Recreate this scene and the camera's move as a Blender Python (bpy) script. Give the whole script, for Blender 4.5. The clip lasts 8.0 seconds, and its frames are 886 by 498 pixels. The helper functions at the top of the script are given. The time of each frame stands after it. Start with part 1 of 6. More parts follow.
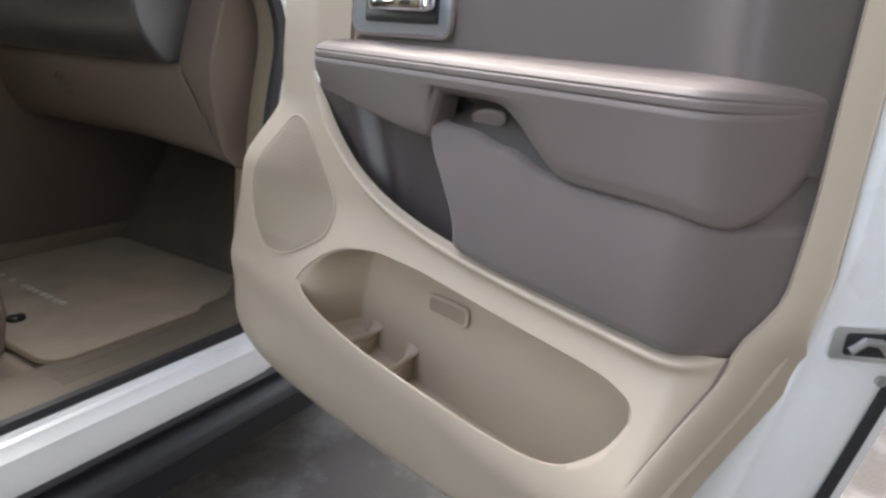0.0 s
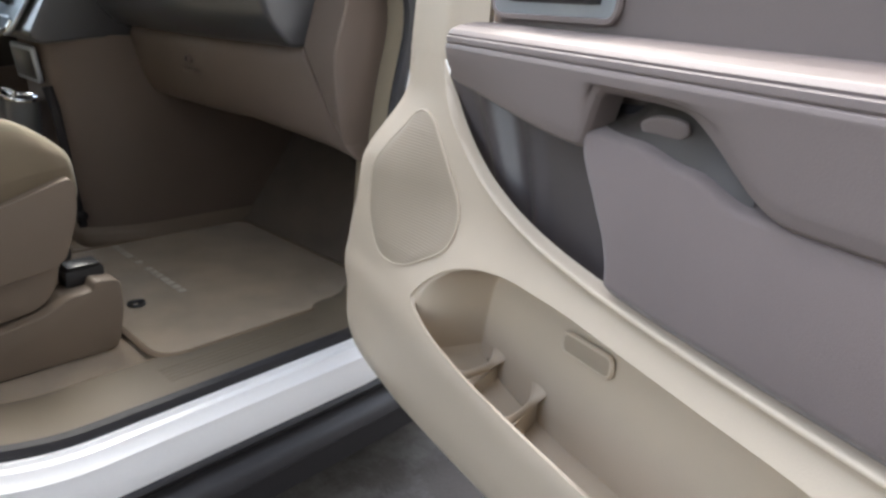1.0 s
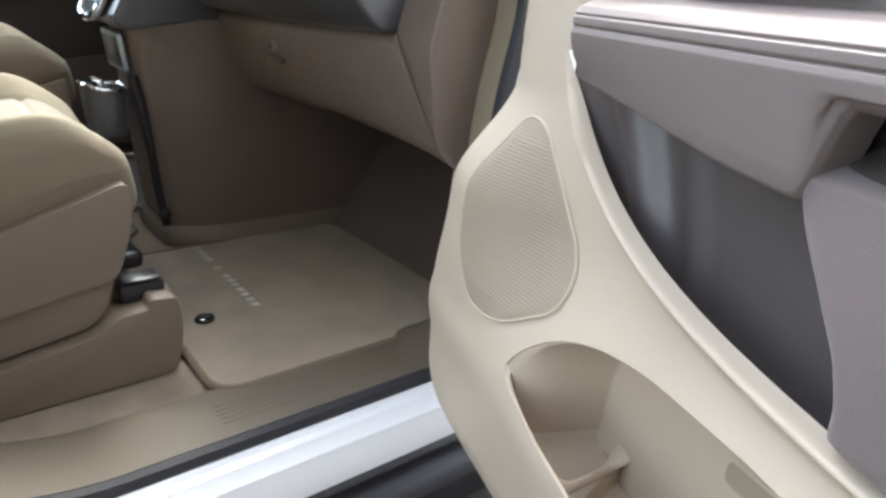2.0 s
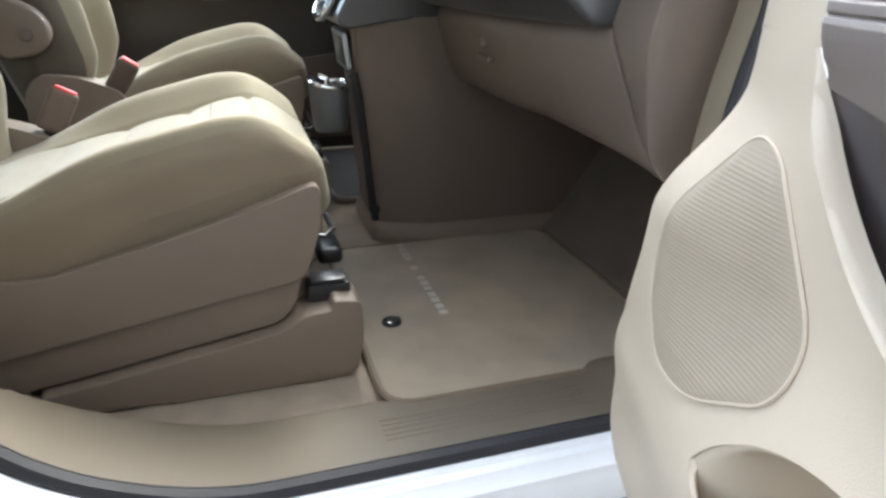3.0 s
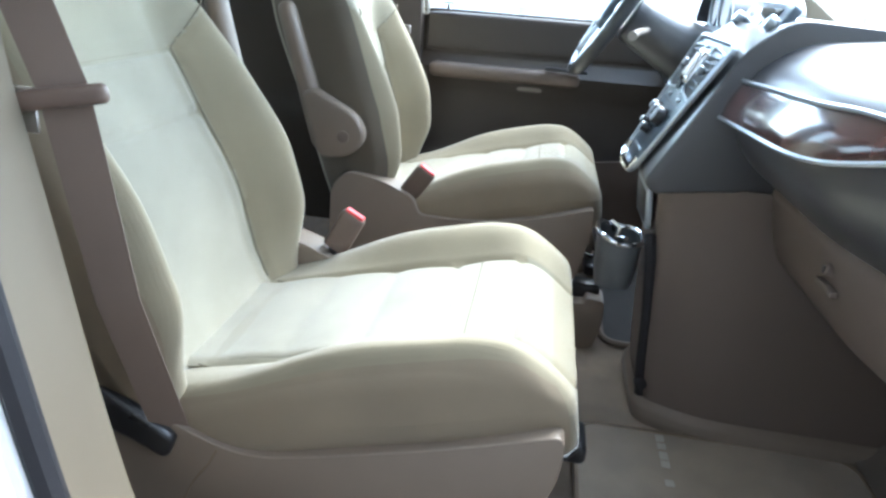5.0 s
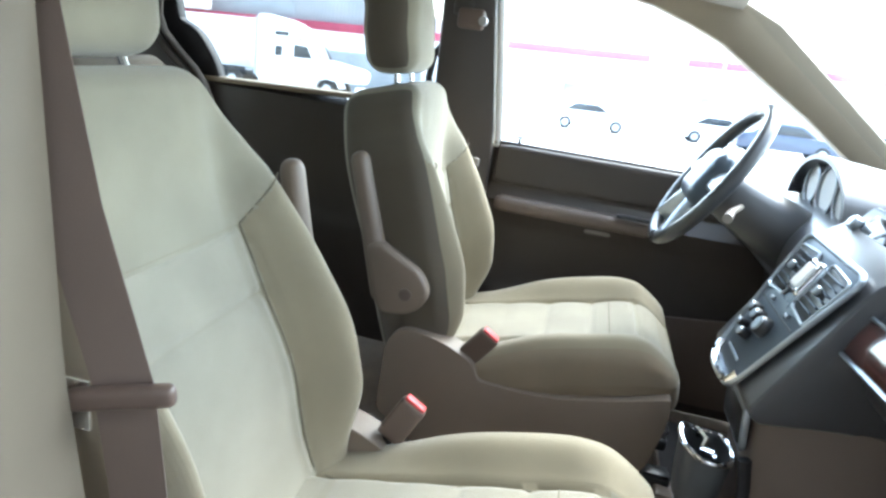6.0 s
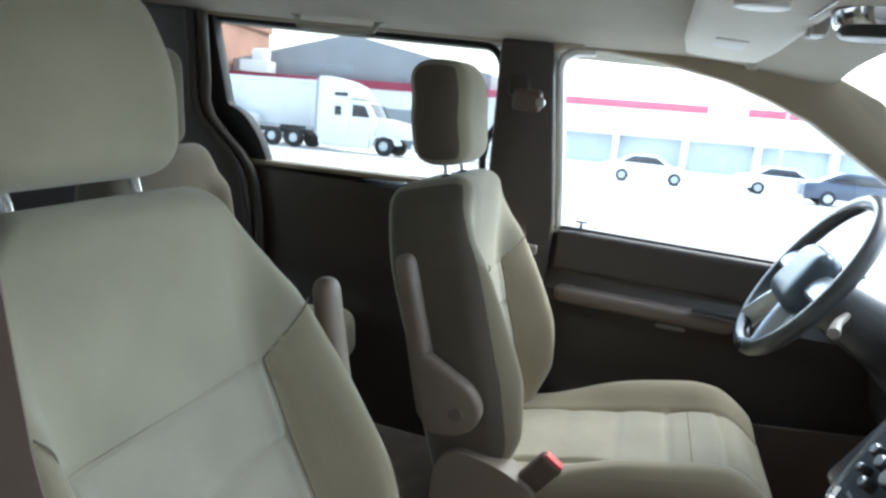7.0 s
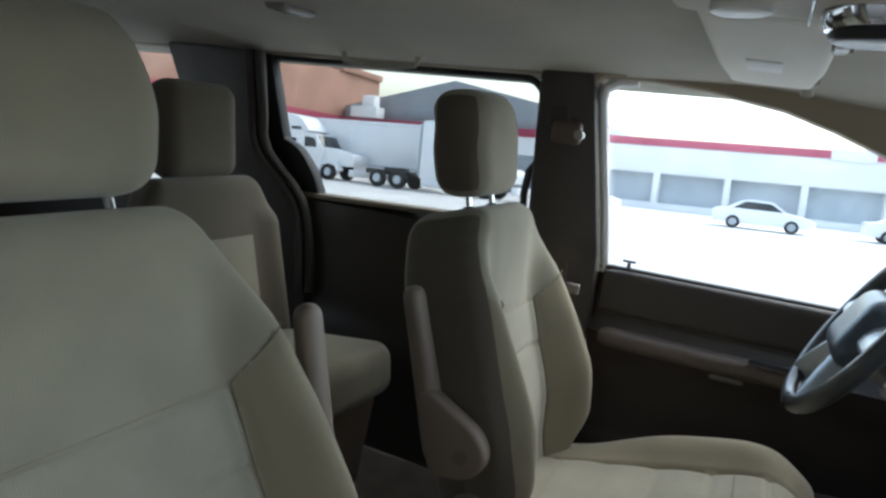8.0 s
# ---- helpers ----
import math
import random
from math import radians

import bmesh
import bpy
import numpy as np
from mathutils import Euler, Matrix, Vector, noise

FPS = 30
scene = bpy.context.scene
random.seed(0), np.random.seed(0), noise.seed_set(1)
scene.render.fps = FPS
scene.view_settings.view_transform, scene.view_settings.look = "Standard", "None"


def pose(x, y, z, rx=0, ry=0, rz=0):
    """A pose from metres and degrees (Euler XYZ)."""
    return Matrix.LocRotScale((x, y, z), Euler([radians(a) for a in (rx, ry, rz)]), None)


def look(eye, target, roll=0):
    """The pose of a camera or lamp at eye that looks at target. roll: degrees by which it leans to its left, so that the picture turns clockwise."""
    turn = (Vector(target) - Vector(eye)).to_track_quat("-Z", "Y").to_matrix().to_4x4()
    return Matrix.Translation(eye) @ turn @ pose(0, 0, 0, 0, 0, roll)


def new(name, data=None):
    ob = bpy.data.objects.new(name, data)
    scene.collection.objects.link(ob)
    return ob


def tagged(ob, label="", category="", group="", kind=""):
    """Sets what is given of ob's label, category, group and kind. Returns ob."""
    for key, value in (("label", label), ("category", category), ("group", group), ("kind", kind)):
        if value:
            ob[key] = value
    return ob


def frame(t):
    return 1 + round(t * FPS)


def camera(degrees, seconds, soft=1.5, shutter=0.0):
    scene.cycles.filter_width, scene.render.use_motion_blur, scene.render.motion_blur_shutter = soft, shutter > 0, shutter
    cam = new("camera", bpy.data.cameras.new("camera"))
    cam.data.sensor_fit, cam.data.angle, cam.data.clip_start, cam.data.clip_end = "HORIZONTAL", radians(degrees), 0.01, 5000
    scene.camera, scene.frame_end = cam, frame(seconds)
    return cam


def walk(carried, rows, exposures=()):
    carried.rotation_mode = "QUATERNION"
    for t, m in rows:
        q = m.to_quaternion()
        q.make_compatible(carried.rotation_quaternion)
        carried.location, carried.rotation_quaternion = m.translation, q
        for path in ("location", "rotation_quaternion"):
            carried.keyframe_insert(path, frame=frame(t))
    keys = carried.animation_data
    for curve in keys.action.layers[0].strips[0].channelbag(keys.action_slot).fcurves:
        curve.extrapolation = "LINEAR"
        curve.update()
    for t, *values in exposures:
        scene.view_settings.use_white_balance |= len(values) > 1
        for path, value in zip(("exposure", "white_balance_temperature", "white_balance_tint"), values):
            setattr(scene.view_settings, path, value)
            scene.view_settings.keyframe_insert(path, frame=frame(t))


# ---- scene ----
cam = camera(67.4, 8.0, soft=2.7)
PATH = [
    (0, (1.942, 0.052, 1.072), (0.974, 1.691, 0.459), 4.3),
    (0.5, (1.918, 0.092, 1.079), (0.842, 1.651, 0.437), 4.4),
    (1, (1.84, 0.166, 1.071), (0.599, 1.578, 0.386), 4.3),
    (1.2, (1.801, 0.203, 1.059), (0.525, 1.576, 0.361), 4.7),
    (2.3, (1.651, 0.382, 1.056), (0.108, 1.404, 0.298), 2.9),
    (2.5, (1.637, 0.412, 1.059), (0.023, 1.305, 0.286), 2.3),
    (3, (1.604, 0.444, 1.054), (-0.147, 1.007, 0.27), 0.7),
    (3.5, (1.555, 0.489, 1.057), (-0.253, 0.807, 0.265), 2.2),
    (4, (1.483, 0.513, 1.11), (-0.345, 0.604, 0.305), 4.2),
    (4.5, (1.419, 0.511, 1.162), (-0.431, 0.423, 0.407), 4.8),
    (5, (1.341, 0.478, 1.263), (-0.494, 0.236, 0.506), 4.3),
    (5.2, (1.308, 0.45, 1.295), (-0.541, 0.177, 0.582), 4.0),
    (6.3, (1.13, 0.326, 1.473), (-0.75, -0.069, 0.916), 9.1),
    (6.5, (1.1, 0.32, 1.486), (-0.781, -0.112, 0.961), 8.5),
    (7, (1.008, 0.299, 1.504), (-0.86, -0.243, 1.037), 6.8),
    (7.5, (0.942, 0.329, 1.506), (-0.895, -0.359, 1.118), 5.6),
    (8, (0.906, 0.444, 1.494), (-0.867, -0.4, 1.118), 6.5),
]
EXPOSURES = [(0.0, 3.1, 6750, 9), (1.0, 3.4, 6650, 9), (2.5, 3.85, 6400, 6), (3.5, 4.0, 6150, 5), (4.5, 4.2, 5600, 3), (5.2, 4.2, 5550, 2), (6.3, 3.75, 5950, 2), (7.0, 3.05, 5950, 3), (8.0, 2.1, 6050, 4)]
walk(cam, [(t, look(eye, target, roll)) for t, eye, target, roll in PATH], EXPOSURES)

# ---- world, sun and exposure ----
SUN_ELEVATION, SUN_AZIMUTH = 48.0, -52.0   # azimuth from straight ahead of the car, towards its left
world = bpy.data.worlds.new("sky_world")
scene.world = world
world.use_nodes = True
wn = world.node_tree.nodes
sky = wn.new("ShaderNodeTexSky")
sky.sky_type = "NISHITA"
sky.sun_disc = False
sky.sun_elevation = radians(SUN_ELEVATION)
sky.sun_rotation = radians(SUN_AZIMUTH)
sky.dust_density = 2.0
wn["Background"].inputs["Strength"].default_value = 0.15
haze = wn.new("ShaderNodeHueSaturation")
haze.inputs["Saturation"].default_value = 0.6
world.node_tree.links.new(sky.outputs["Color"], haze.inputs["Color"])
world.node_tree.links.new(haze.outputs["Color"], wn["Background"].inputs["Color"])
sun = new("sun", bpy.data.lights.new("sun", "SUN"))
sun.data.energy = 0.34
sun.data.angle = radians(34)
sun.data.color = (1.0, 0.95, 0.88)
sdir = Vector((math.sin(radians(SUN_AZIMUTH)) * math.cos(radians(SUN_ELEVATION)),
               math.cos(radians(SUN_AZIMUTH)) * math.cos(radians(SUN_ELEVATION)), math.sin(radians(SUN_ELEVATION))))
sun.matrix_world = look(tuple(sdir * 30), (0, 0, 0))


# ---- materials ----
def material(name, color, rough=0.5, metal=0.0, vary=0.12, scale=6.0, fine=180.0, bump=0.15, depth=0.001, coat=0.0, ridges=None, sheen=0.0):
    """A surface with large and small variation of colour and roughness, and fine relief. ridges: (axis, per metre, height)."""
    m = bpy.data.materials.new(name)
    m.use_nodes = True
    nt = m.node_tree
    b = nt.nodes["Principled BSDF"]
    b.inputs["Roughness"].default_value = rough
    b.inputs["Metallic"].default_value = metal
    b.inputs["Coat Weight"].default_value = coat
    b.inputs["Coat Roughness"].default_value = 0.08
    b.inputs["Sheen Weight"].default_value = sheen
    tc = nt.nodes.new("ShaderNodeTexCoord")
    n1 = nt.nodes.new("ShaderNodeTexNoise")
    n1.inputs["Scale"].default_value = scale
    n1.inputs["Detail"].default_value = 5
    n2 = nt.nodes.new("ShaderNodeTexNoise")
    n2.inputs["Scale"].default_value = fine
    n2.inputs["Detail"].default_value = 3
    for n in (n1, n2):
        nt.links.new(tc.outputs["Object"], n.inputs["Vector"])
    add = nt.nodes.new("ShaderNodeMath")
    add.operation = "MULTIPLY_ADD"
    add.inputs[1].default_value = 0.35
    nt.links.new(n2.outputs["Fac"], add.inputs[0])
    nt.links.new(n1.outputs["Fac"], add.inputs[2])
    ramp = nt.nodes.new("ShaderNodeMapRange")
    ramp.inputs["From Min"].default_value = 0.45
    ramp.inputs["From Max"].default_value = 0.9
    ramp.inputs["To Min"].default_value = 1 - vary
    ramp.inputs["To Max"].default_value = 1 + vary
    nt.links.new(add.outputs[0], ramp.inputs["Value"])
    mul = nt.nodes.new("ShaderNodeVectorMath")
    mul.operation = "SCALE"
    mul.inputs[0].default_value = color
    nt.links.new(ramp.outputs[0], mul.inputs["Scale"])
    nt.links.new(mul.outputs[0], b.inputs["Base Color"])
    rr = nt.nodes.new("ShaderNodeMapRange")
    rr.inputs["To Min"].default_value = max(0.02, rough - 0.08)
    rr.inputs["To Max"].default_value = min(1, rough + 0.08)
    nt.links.new(n1.outputs["Fac"], rr.inputs["Value"])
    nt.links.new(rr.outputs[0], b.inputs["Roughness"])
    bp = nt.nodes.new("ShaderNodeBump")
    bp.inputs["Strength"].default_value = bump
    bp.inputs["Distance"].default_value = depth
    height = n2.outputs["Fac"]
    if ridges:
        wv = nt.nodes.new("ShaderNodeTexWave")
        wv.bands_direction = ridges[0]
        wv.inputs["Scale"].default_value = ridges[1] / 3.18
        wv.inputs["Distortion"].default_value = 0.6
        nt.links.new(tc.outputs["Object"], wv.inputs["Vector"])
        mix = nt.nodes.new("ShaderNodeMath")
        mix.operation = "MULTIPLY_ADD"
        mix.inputs[1].default_value = ridges[2]
        nt.links.new(wv.outputs["Fac"], mix.inputs[0])
        nt.links.new(n2.outputs["Fac"], mix.inputs[2])
        height = mix.outputs[0]
    nt.links.new(height, bp.inputs["Height"])
    nt.links.new(bp.outputs["Normal"], b.inputs["Normal"])
    return m


def glass(name, tint, gloss=0.06):
    m = bpy.data.materials.new(name)
    m.use_nodes = True
    nt = m.node_tree
    nt.nodes.remove(nt.nodes["Principled BSDF"])
    tr = nt.nodes.new("ShaderNodeBsdfTransparent")
    tr.inputs["Color"].default_value = (*tint, 1)
    gl = nt.nodes.new("ShaderNodeBsdfGlossy")
    gl.inputs["Roughness"].default_value = 0.02
    mx = nt.nodes.new("ShaderNodeMixShader")
    mx.inputs[0].default_value = gloss
    nt.links.new(tr.outputs[0], mx.inputs[1])
    nt.links.new(gl.outputs[0], mx.inputs[2])
    nt.links.new(mx.outputs[0], nt.nodes["Material Output"].inputs["Surface"])
    return m


M_BEIGE = material("beige_grained_plastic", (0.50, 0.415, 0.315), 0.5, vary=0.05, fine=900, bump=0.35, depth=0.0006)
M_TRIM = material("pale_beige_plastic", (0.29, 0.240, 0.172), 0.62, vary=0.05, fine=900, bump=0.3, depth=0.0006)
# beige sill plastic with the doorway's shade put into its darker colour
M_SILLTRIM_SHADED = material("shaded_sill_plastic", (0.148, 0.120, 0.085), 0.6, vary=0.06, fine=900, bump=0.3, depth=0.0006)
M_BROWN = material("brown_grey_plastic", (0.148, 0.114, 0.093), 0.55, vary=0.06, fine=800, bump=0.3, depth=0.0006)
# darker than M_UPPER: the cabin's shade is put into this taupe
M_TAUPE_SHADED = material("shaded_taupe_vinyl", (0.057, 0.047, 0.040), 0.46, vary=0.07, fine=700, bump=0.35, depth=0.0006)
M_TAUPE_CLOTH = material("taupe_cloth", (0.156, 0.121, 0.110), 0.8, vary=0.1, fine=1200, bump=0.5, depth=0.0008, sheen=0.2)
M_UPPER = material("taupe_door_vinyl", (0.138, 0.112, 0.103), 0.5, vary=0.07, fine=700, bump=0.3, depth=0.0006)
M_PAD = material("soft_grey_vinyl", (0.180, 0.144, 0.131), 0.52, vary=0.06, fine=600, bump=0.3, depth=0.0006)
M_RECESS = material("dark_taupe_vinyl", (0.085, 0.072, 0.070), 0.38, vary=0.06, fine=600, bump=0.2, depth=0.0005)
M_SEAT = material("beige_seat_cloth", (0.266, 0.242, 0.179), 0.9, vary=0.13, scale=7, fine=1300, bump=0.5, depth=0.001, sheen=0.25, ridges=("X", 250, 0.18))
M_INSERT = material("ribbed_beige_seat_cloth", (0.276, 0.253, 0.194), 0.92, vary=0.13, scale=8, fine=900, bump=0.6, depth=0.0012, sheen=0.3, ridges=("X", 260, 0.35))
# brown side cloth, darkened further so its colour carries the inner sides' shade
M_SIDE_SHADED = material("brown_side_cloth_shaded", (0.108, 0.089, 0.064), 0.9, vary=0.08, scale=5, fine=1300, bump=0.5, depth=0.001, sheen=0.2)
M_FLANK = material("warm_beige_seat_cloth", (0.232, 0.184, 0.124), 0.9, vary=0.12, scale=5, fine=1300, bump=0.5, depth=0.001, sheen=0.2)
M_BOLSTER = material("olive_seat_bolster_cloth", (0.245, 0.210, 0.140), 0.9, vary=0.1, scale=6, fine=1300, bump=0.5, depth=0.001, sheen=0.25, ridges=("X", 250, 0.15))
M_SEAM = material("olive_seam_thread", (0.16, 0.142, 0.104), 0.9, bump=0.4)
M_SHIELD = material("tan_seat_plastic", (0.200, 0.158, 0.122), 0.5, vary=0.05, fine=800, bump=0.3, depth=0.0006)
M_CUP = material("grey_metallic_plastic", (0.17, 0.18, 0.19), 0.34, metal=0.45, vary=0.08, bump=0.1)
M_GRILLE = material("beige_ribbed_plastic", (0.335, 0.272, 0.202), 0.55, vary=0.05, fine=800, bump=0.3, depth=0.0006)
M_CARPET = material("tan_carpet", (0.360, 0.278, 0.195), 0.95, vary=0.2, scale=14, fine=700, bump=1.0, depth=0.004, sheen=0.3)
M_MAT = material("ribbed_carpet_mat", (0.395, 0.318, 0.232), 0.95, vary=0.18, scale=9, fine=600, bump=1.0, depth=0.003, sheen=0.3, ridges=("X", 150, 0.35))
# toe carpet browned down so its colour holds the footwell's shade
M_TOE_SHADED = material("shaded_toe_carpet", (0.140, 0.106, 0.080), 0.95, vary=0.2, scale=12, fine=700, bump=1.0, depth=0.004, sheen=0.2)
M_BINDING = material("mat_binding", (0.20, 0.15, 0.105), 0.8, bump=0.4)
M_DARKMAT = material("dark_rubber_mat", (0.07, 0.065, 0.06), 0.8, bump=0.5)
M_BLACK = material("black_dash_vinyl", (0.044, 0.045, 0.050), 0.36, vary=0.15, fine=500, bump=0.35, depth=0.0006, coat=1.0)
M_BLACK.node_tree.nodes["Principled BSDF"].inputs["Coat Roughness"].default_value = 0.34
M_GLOSSBLACK = material("black_plastic", (0.02, 0.02, 0.022), 0.3, vary=0.1, bump=0.1)
M_RUBBER = material("black_rubber_seal", (0.018, 0.017, 0.020), 0.6, vary=0.15, bump=0.2)
M_WHEEL = material("grey_black_leather", (0.055, 0.058, 0.062), 0.30, vary=0.12, fine=600, bump=0.3, depth=0.0005, coat=0.35)
M_SILVER = material("satin_silver_plastic", (0.42, 0.46, 0.50), 0.3, metal=0.7, vary=0.05, bump=0.08)
M_STACK = material("blue_grey_panel", (0.085, 0.108, 0.135), 0.3, metal=0.3, vary=0.06, bump=0.1)
M_CHROME = material("chrome", (0.85, 0.86, 0.88), 0.08, metal=1.0, vary=0.02, bump=0.02)
M_STEEL = material("galvanised_steel", (0.45, 0.45, 0.44), 0.35, metal=0.9, vary=0.1)
M_PAINT = material("white_car_paint", (0.86, 0.86, 0.86), 0.3, vary=0.03, bump=0.03, coat=0.8)
M_WEB = material("brown_belt_webbing", (0.160, 0.120, 0.098), 0.75, vary=0.08, fine=900, bump=0.4, depth=0.0008, ridges=("Z", 700, 0.15))
M_BELTPLASTIC = material("brown_belt_plastic", (0.125, 0.088, 0.070), 0.45, vary=0.06)
M_RED = material("red_button", (0.70, 0.06, 0.06), 0.4, vary=0.05)
M_LINER = material("headliner_cloth", (0.47, 0.445, 0.38), 0.95, vary=0.12, scale=3, fine=900, bump=0.5, depth=0.001)
M_VISOR = material("pale_visor_vinyl", (0.78, 0.755, 0.68), 0.7, vary=0.05, scale=4, fine=700, bump=0.3, depth=0.0006)
M_LENS = material("lamp_lens", (0.75, 0.74, 0.70), 0.35, vary=0.03)
M_DARKLENS = material("grey_lens", (0.28, 0.26, 0.24), 0.25, vary=0.05)
M_WHITE = material("white_label", (0.82, 0.82, 0.80), 0.6, vary=0.03)
M_THREAD = material("pale_thread", (0.58, 0.55, 0.48), 0.9, bump=0.4)
# near-black tone puts the deep footwell shade into the surface
M_DARK = material("dark_shade_carpet", (0.060, 0.048, 0.038), 0.95, vary=0.2, bump=0.6)


def wood_material():
    m = material("polished_burl_wood", (0.075, 0.018, 0.012), 0.16, vary=0.2, scale=5, bump=0.02, coat=1.0)
    nt = m.node_tree
    b = nt.nodes["Principled BSDF"]
    tc = nt.nodes.new("ShaderNodeTexCoord")
    nz = nt.nodes.new("ShaderNodeTexNoise")
    nz.inputs["Scale"].default_value = 9
    nz.inputs["Detail"].default_value = 8
    nz.inputs["Distortion"].default_value = 2.5
    cr = nt.nodes.new("ShaderNodeValToRGB")
    cr.color_ramp.elements[0].color = (0.028, 0.006, 0.005, 1)
    cr.color_ramp.elements[1].color = (0.105, 0.040, 0.030, 1)
    cr.color_ramp.elements[0].position, cr.color_ramp.elements[1].position = 0.35, 0.7
    nt.links.new(tc.outputs["Object"], nz.inputs["Vector"])
    nt.links.new(nz.outputs["Fac"], cr.inputs["Fac"])
    nt.links.new(cr.outputs["Color"], b.inputs["Base Color"])
    return m


M_WOOD = wood_material()
M_GLASS = glass("window_glass", (0.93, 0.95, 0.95))
M_TINT = glass("tinted_window_glass", (0.69, 0.70, 0.69))
M_YARD = material("pale_concrete_yard", (0.62, 0.61, 0.59), 0.9, vary=0.12, scale=0.35, fine=40, bump=0.4, depth=0.004)
M_WALLWHITE = material("white_rendered_wall", (0.80, 0.80, 0.79), 0.85, vary=0.08, scale=0.4, fine=30, bump=0.3)
M_WALLGREY = material("grey_skyblock_wall", (0.13, 0.13, 0.128), 0.9, vary=0.12, scale=0.8, fine=40, bump=0.4)
M_STRIPE = material("crimson_paint_band", (0.32, 0.045, 0.085), 0.7, vary=0.1, scale=0.3, fine=20)
M_ROOFGREY = material("grey_corrugated_sheet", (0.30, 0.315, 0.33), 0.6, vary=0.1, scale=0.3, fine=10, bump=0.6, depth=0.03, ridges=("Y", 3.0, 1.0))
M_BRICK = material("red_brick_facade", (0.36, 0.20, 0.145), 0.9, vary=0.18, scale=0.4, fine=14, bump=0.5, depth=0.01)
# band and bay colours lightened to stand in for glare through the driver's window
M_BAND_GLARE = material("crimson_band_with_glare", (0.50, 0.115, 0.17), 0.7, vary=0.12, scale=0.3, fine=20)
M_BAY_GLARE = material("blue_grey_shutter_with_glare", (0.48, 0.52, 0.55), 0.7, vary=0.12, scale=0.5, fine=14)
M_OPENING = material("blue_grey_shutter", (0.30, 0.33, 0.35), 0.7, vary=0.12, scale=0.5, fine=14)
M_TRUCK = material("white_truck_paint", (0.80, 0.81, 0.82), 0.35, vary=0.04, scale=1, coat=0.5)
M_TYRE = material("tyre_rubber", (0.025, 0.025, 0.026), 0.85, vary=0.15)
M_WINDOWDARK = material("dark_vehicle_glass", (0.03, 0.035, 0.04), 0.1, vary=0.05, bump=0.0)
M_NAVY = material("navy_car_paint", (0.03, 0.045, 0.085), 0.3, vary=0.05, coat=0.7)


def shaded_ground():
    """Worn concrete beside the car: darker old stains and patches, base darkened as shade."""
    m = material("shaded_stained_concrete", (0.20, 0.19, 0.185), 0.92, vary=0.15, scale=3, fine=120, bump=0.5, depth=0.003)
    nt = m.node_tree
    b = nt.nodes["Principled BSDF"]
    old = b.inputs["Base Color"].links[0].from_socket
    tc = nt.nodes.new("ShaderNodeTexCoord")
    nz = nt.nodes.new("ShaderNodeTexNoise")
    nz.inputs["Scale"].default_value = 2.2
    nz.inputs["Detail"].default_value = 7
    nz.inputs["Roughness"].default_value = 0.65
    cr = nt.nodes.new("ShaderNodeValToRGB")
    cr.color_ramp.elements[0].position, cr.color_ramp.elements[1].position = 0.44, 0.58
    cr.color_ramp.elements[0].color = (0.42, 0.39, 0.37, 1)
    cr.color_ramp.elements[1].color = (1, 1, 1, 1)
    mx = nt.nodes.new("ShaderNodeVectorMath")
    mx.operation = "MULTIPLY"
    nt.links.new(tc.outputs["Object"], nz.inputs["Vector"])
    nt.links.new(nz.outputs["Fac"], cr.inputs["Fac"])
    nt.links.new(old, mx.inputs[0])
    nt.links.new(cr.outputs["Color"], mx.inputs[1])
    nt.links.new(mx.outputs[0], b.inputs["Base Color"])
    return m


M_SLAB_SHADED = shaded_ground()

# ---- builders ----
ROOT = {}


def thing(name, label, category, at=(0, 0, 0), group="", kind="", m=None):
    """An Empty at a thing's base, under which part() hangs its meshes."""
    e = new(name)
    e.empty_display_size = 0.05
    e.matrix_basis = m if m is not None else Matrix.Translation(at)
    ROOT[e] = e.matrix_basis.copy()
    return tagged(e, label, category, group, kind)


def finish(bm, mat, name, angle=35):
    bmesh.ops.recalc_face_normals(bm, faces=bm.faces)
    me = bpy.data.meshes.new(name)
    bm.to_mesh(me)
    bm.free()
    me.shade_smooth()
    me.set_sharp_from_angle(angle=radians(angle))
    me.materials.append(mat)
    return me


def part(name, bm, mat, parent, label="", angle=35):
    """One mesh under a thing or a part. The bmesh is in world places, unless the thing was built at the origin."""
    m = ROOT[parent]
    bm.transform(m.inverted())
    ob = new(name, finish(bm, mat, name, angle))
    ob.parent = parent
    ROOT[ob] = m
    return tagged(ob, label)


def solid(name, bm, mat, label="", category="", kind="", group="", angle=35):
    ob = new(name, finish(bm, mat, name, angle))
    ROOT[ob] = Matrix()
    return tagged(ob, label, category, group, kind)


def join(*bms):
    out = bms[0]
    for b in bms[1:]:
        me = bpy.data.meshes.new("tmp")
        b.to_mesh(me)
        out.from_mesh(me)
        bpy.data.meshes.remove(me)
        b.free()
    return out


def box(x0, x1, y0, y1, z0, z1, r=0.004, seg=2, m=None):
    bm = bmesh.new()
    bmesh.ops.create_cube(bm, size=1)
    bm.transform(Matrix.Translation(((x0 + x1) / 2, (y0 + y1) / 2, (z0 + z1) / 2)) @ Matrix.Diagonal((x1 - x0, y1 - y0, z1 - z0, 1)))
    if r:
        bmesh.ops.bevel(bm, geom=bm.edges[:], offset=min(r, 0.49 * min(x1 - x0, y1 - y0, z1 - z0)), segments=seg, affect="EDGES", profile=0.5)
    if m is not None:
        bm.transform(m)
    return bm


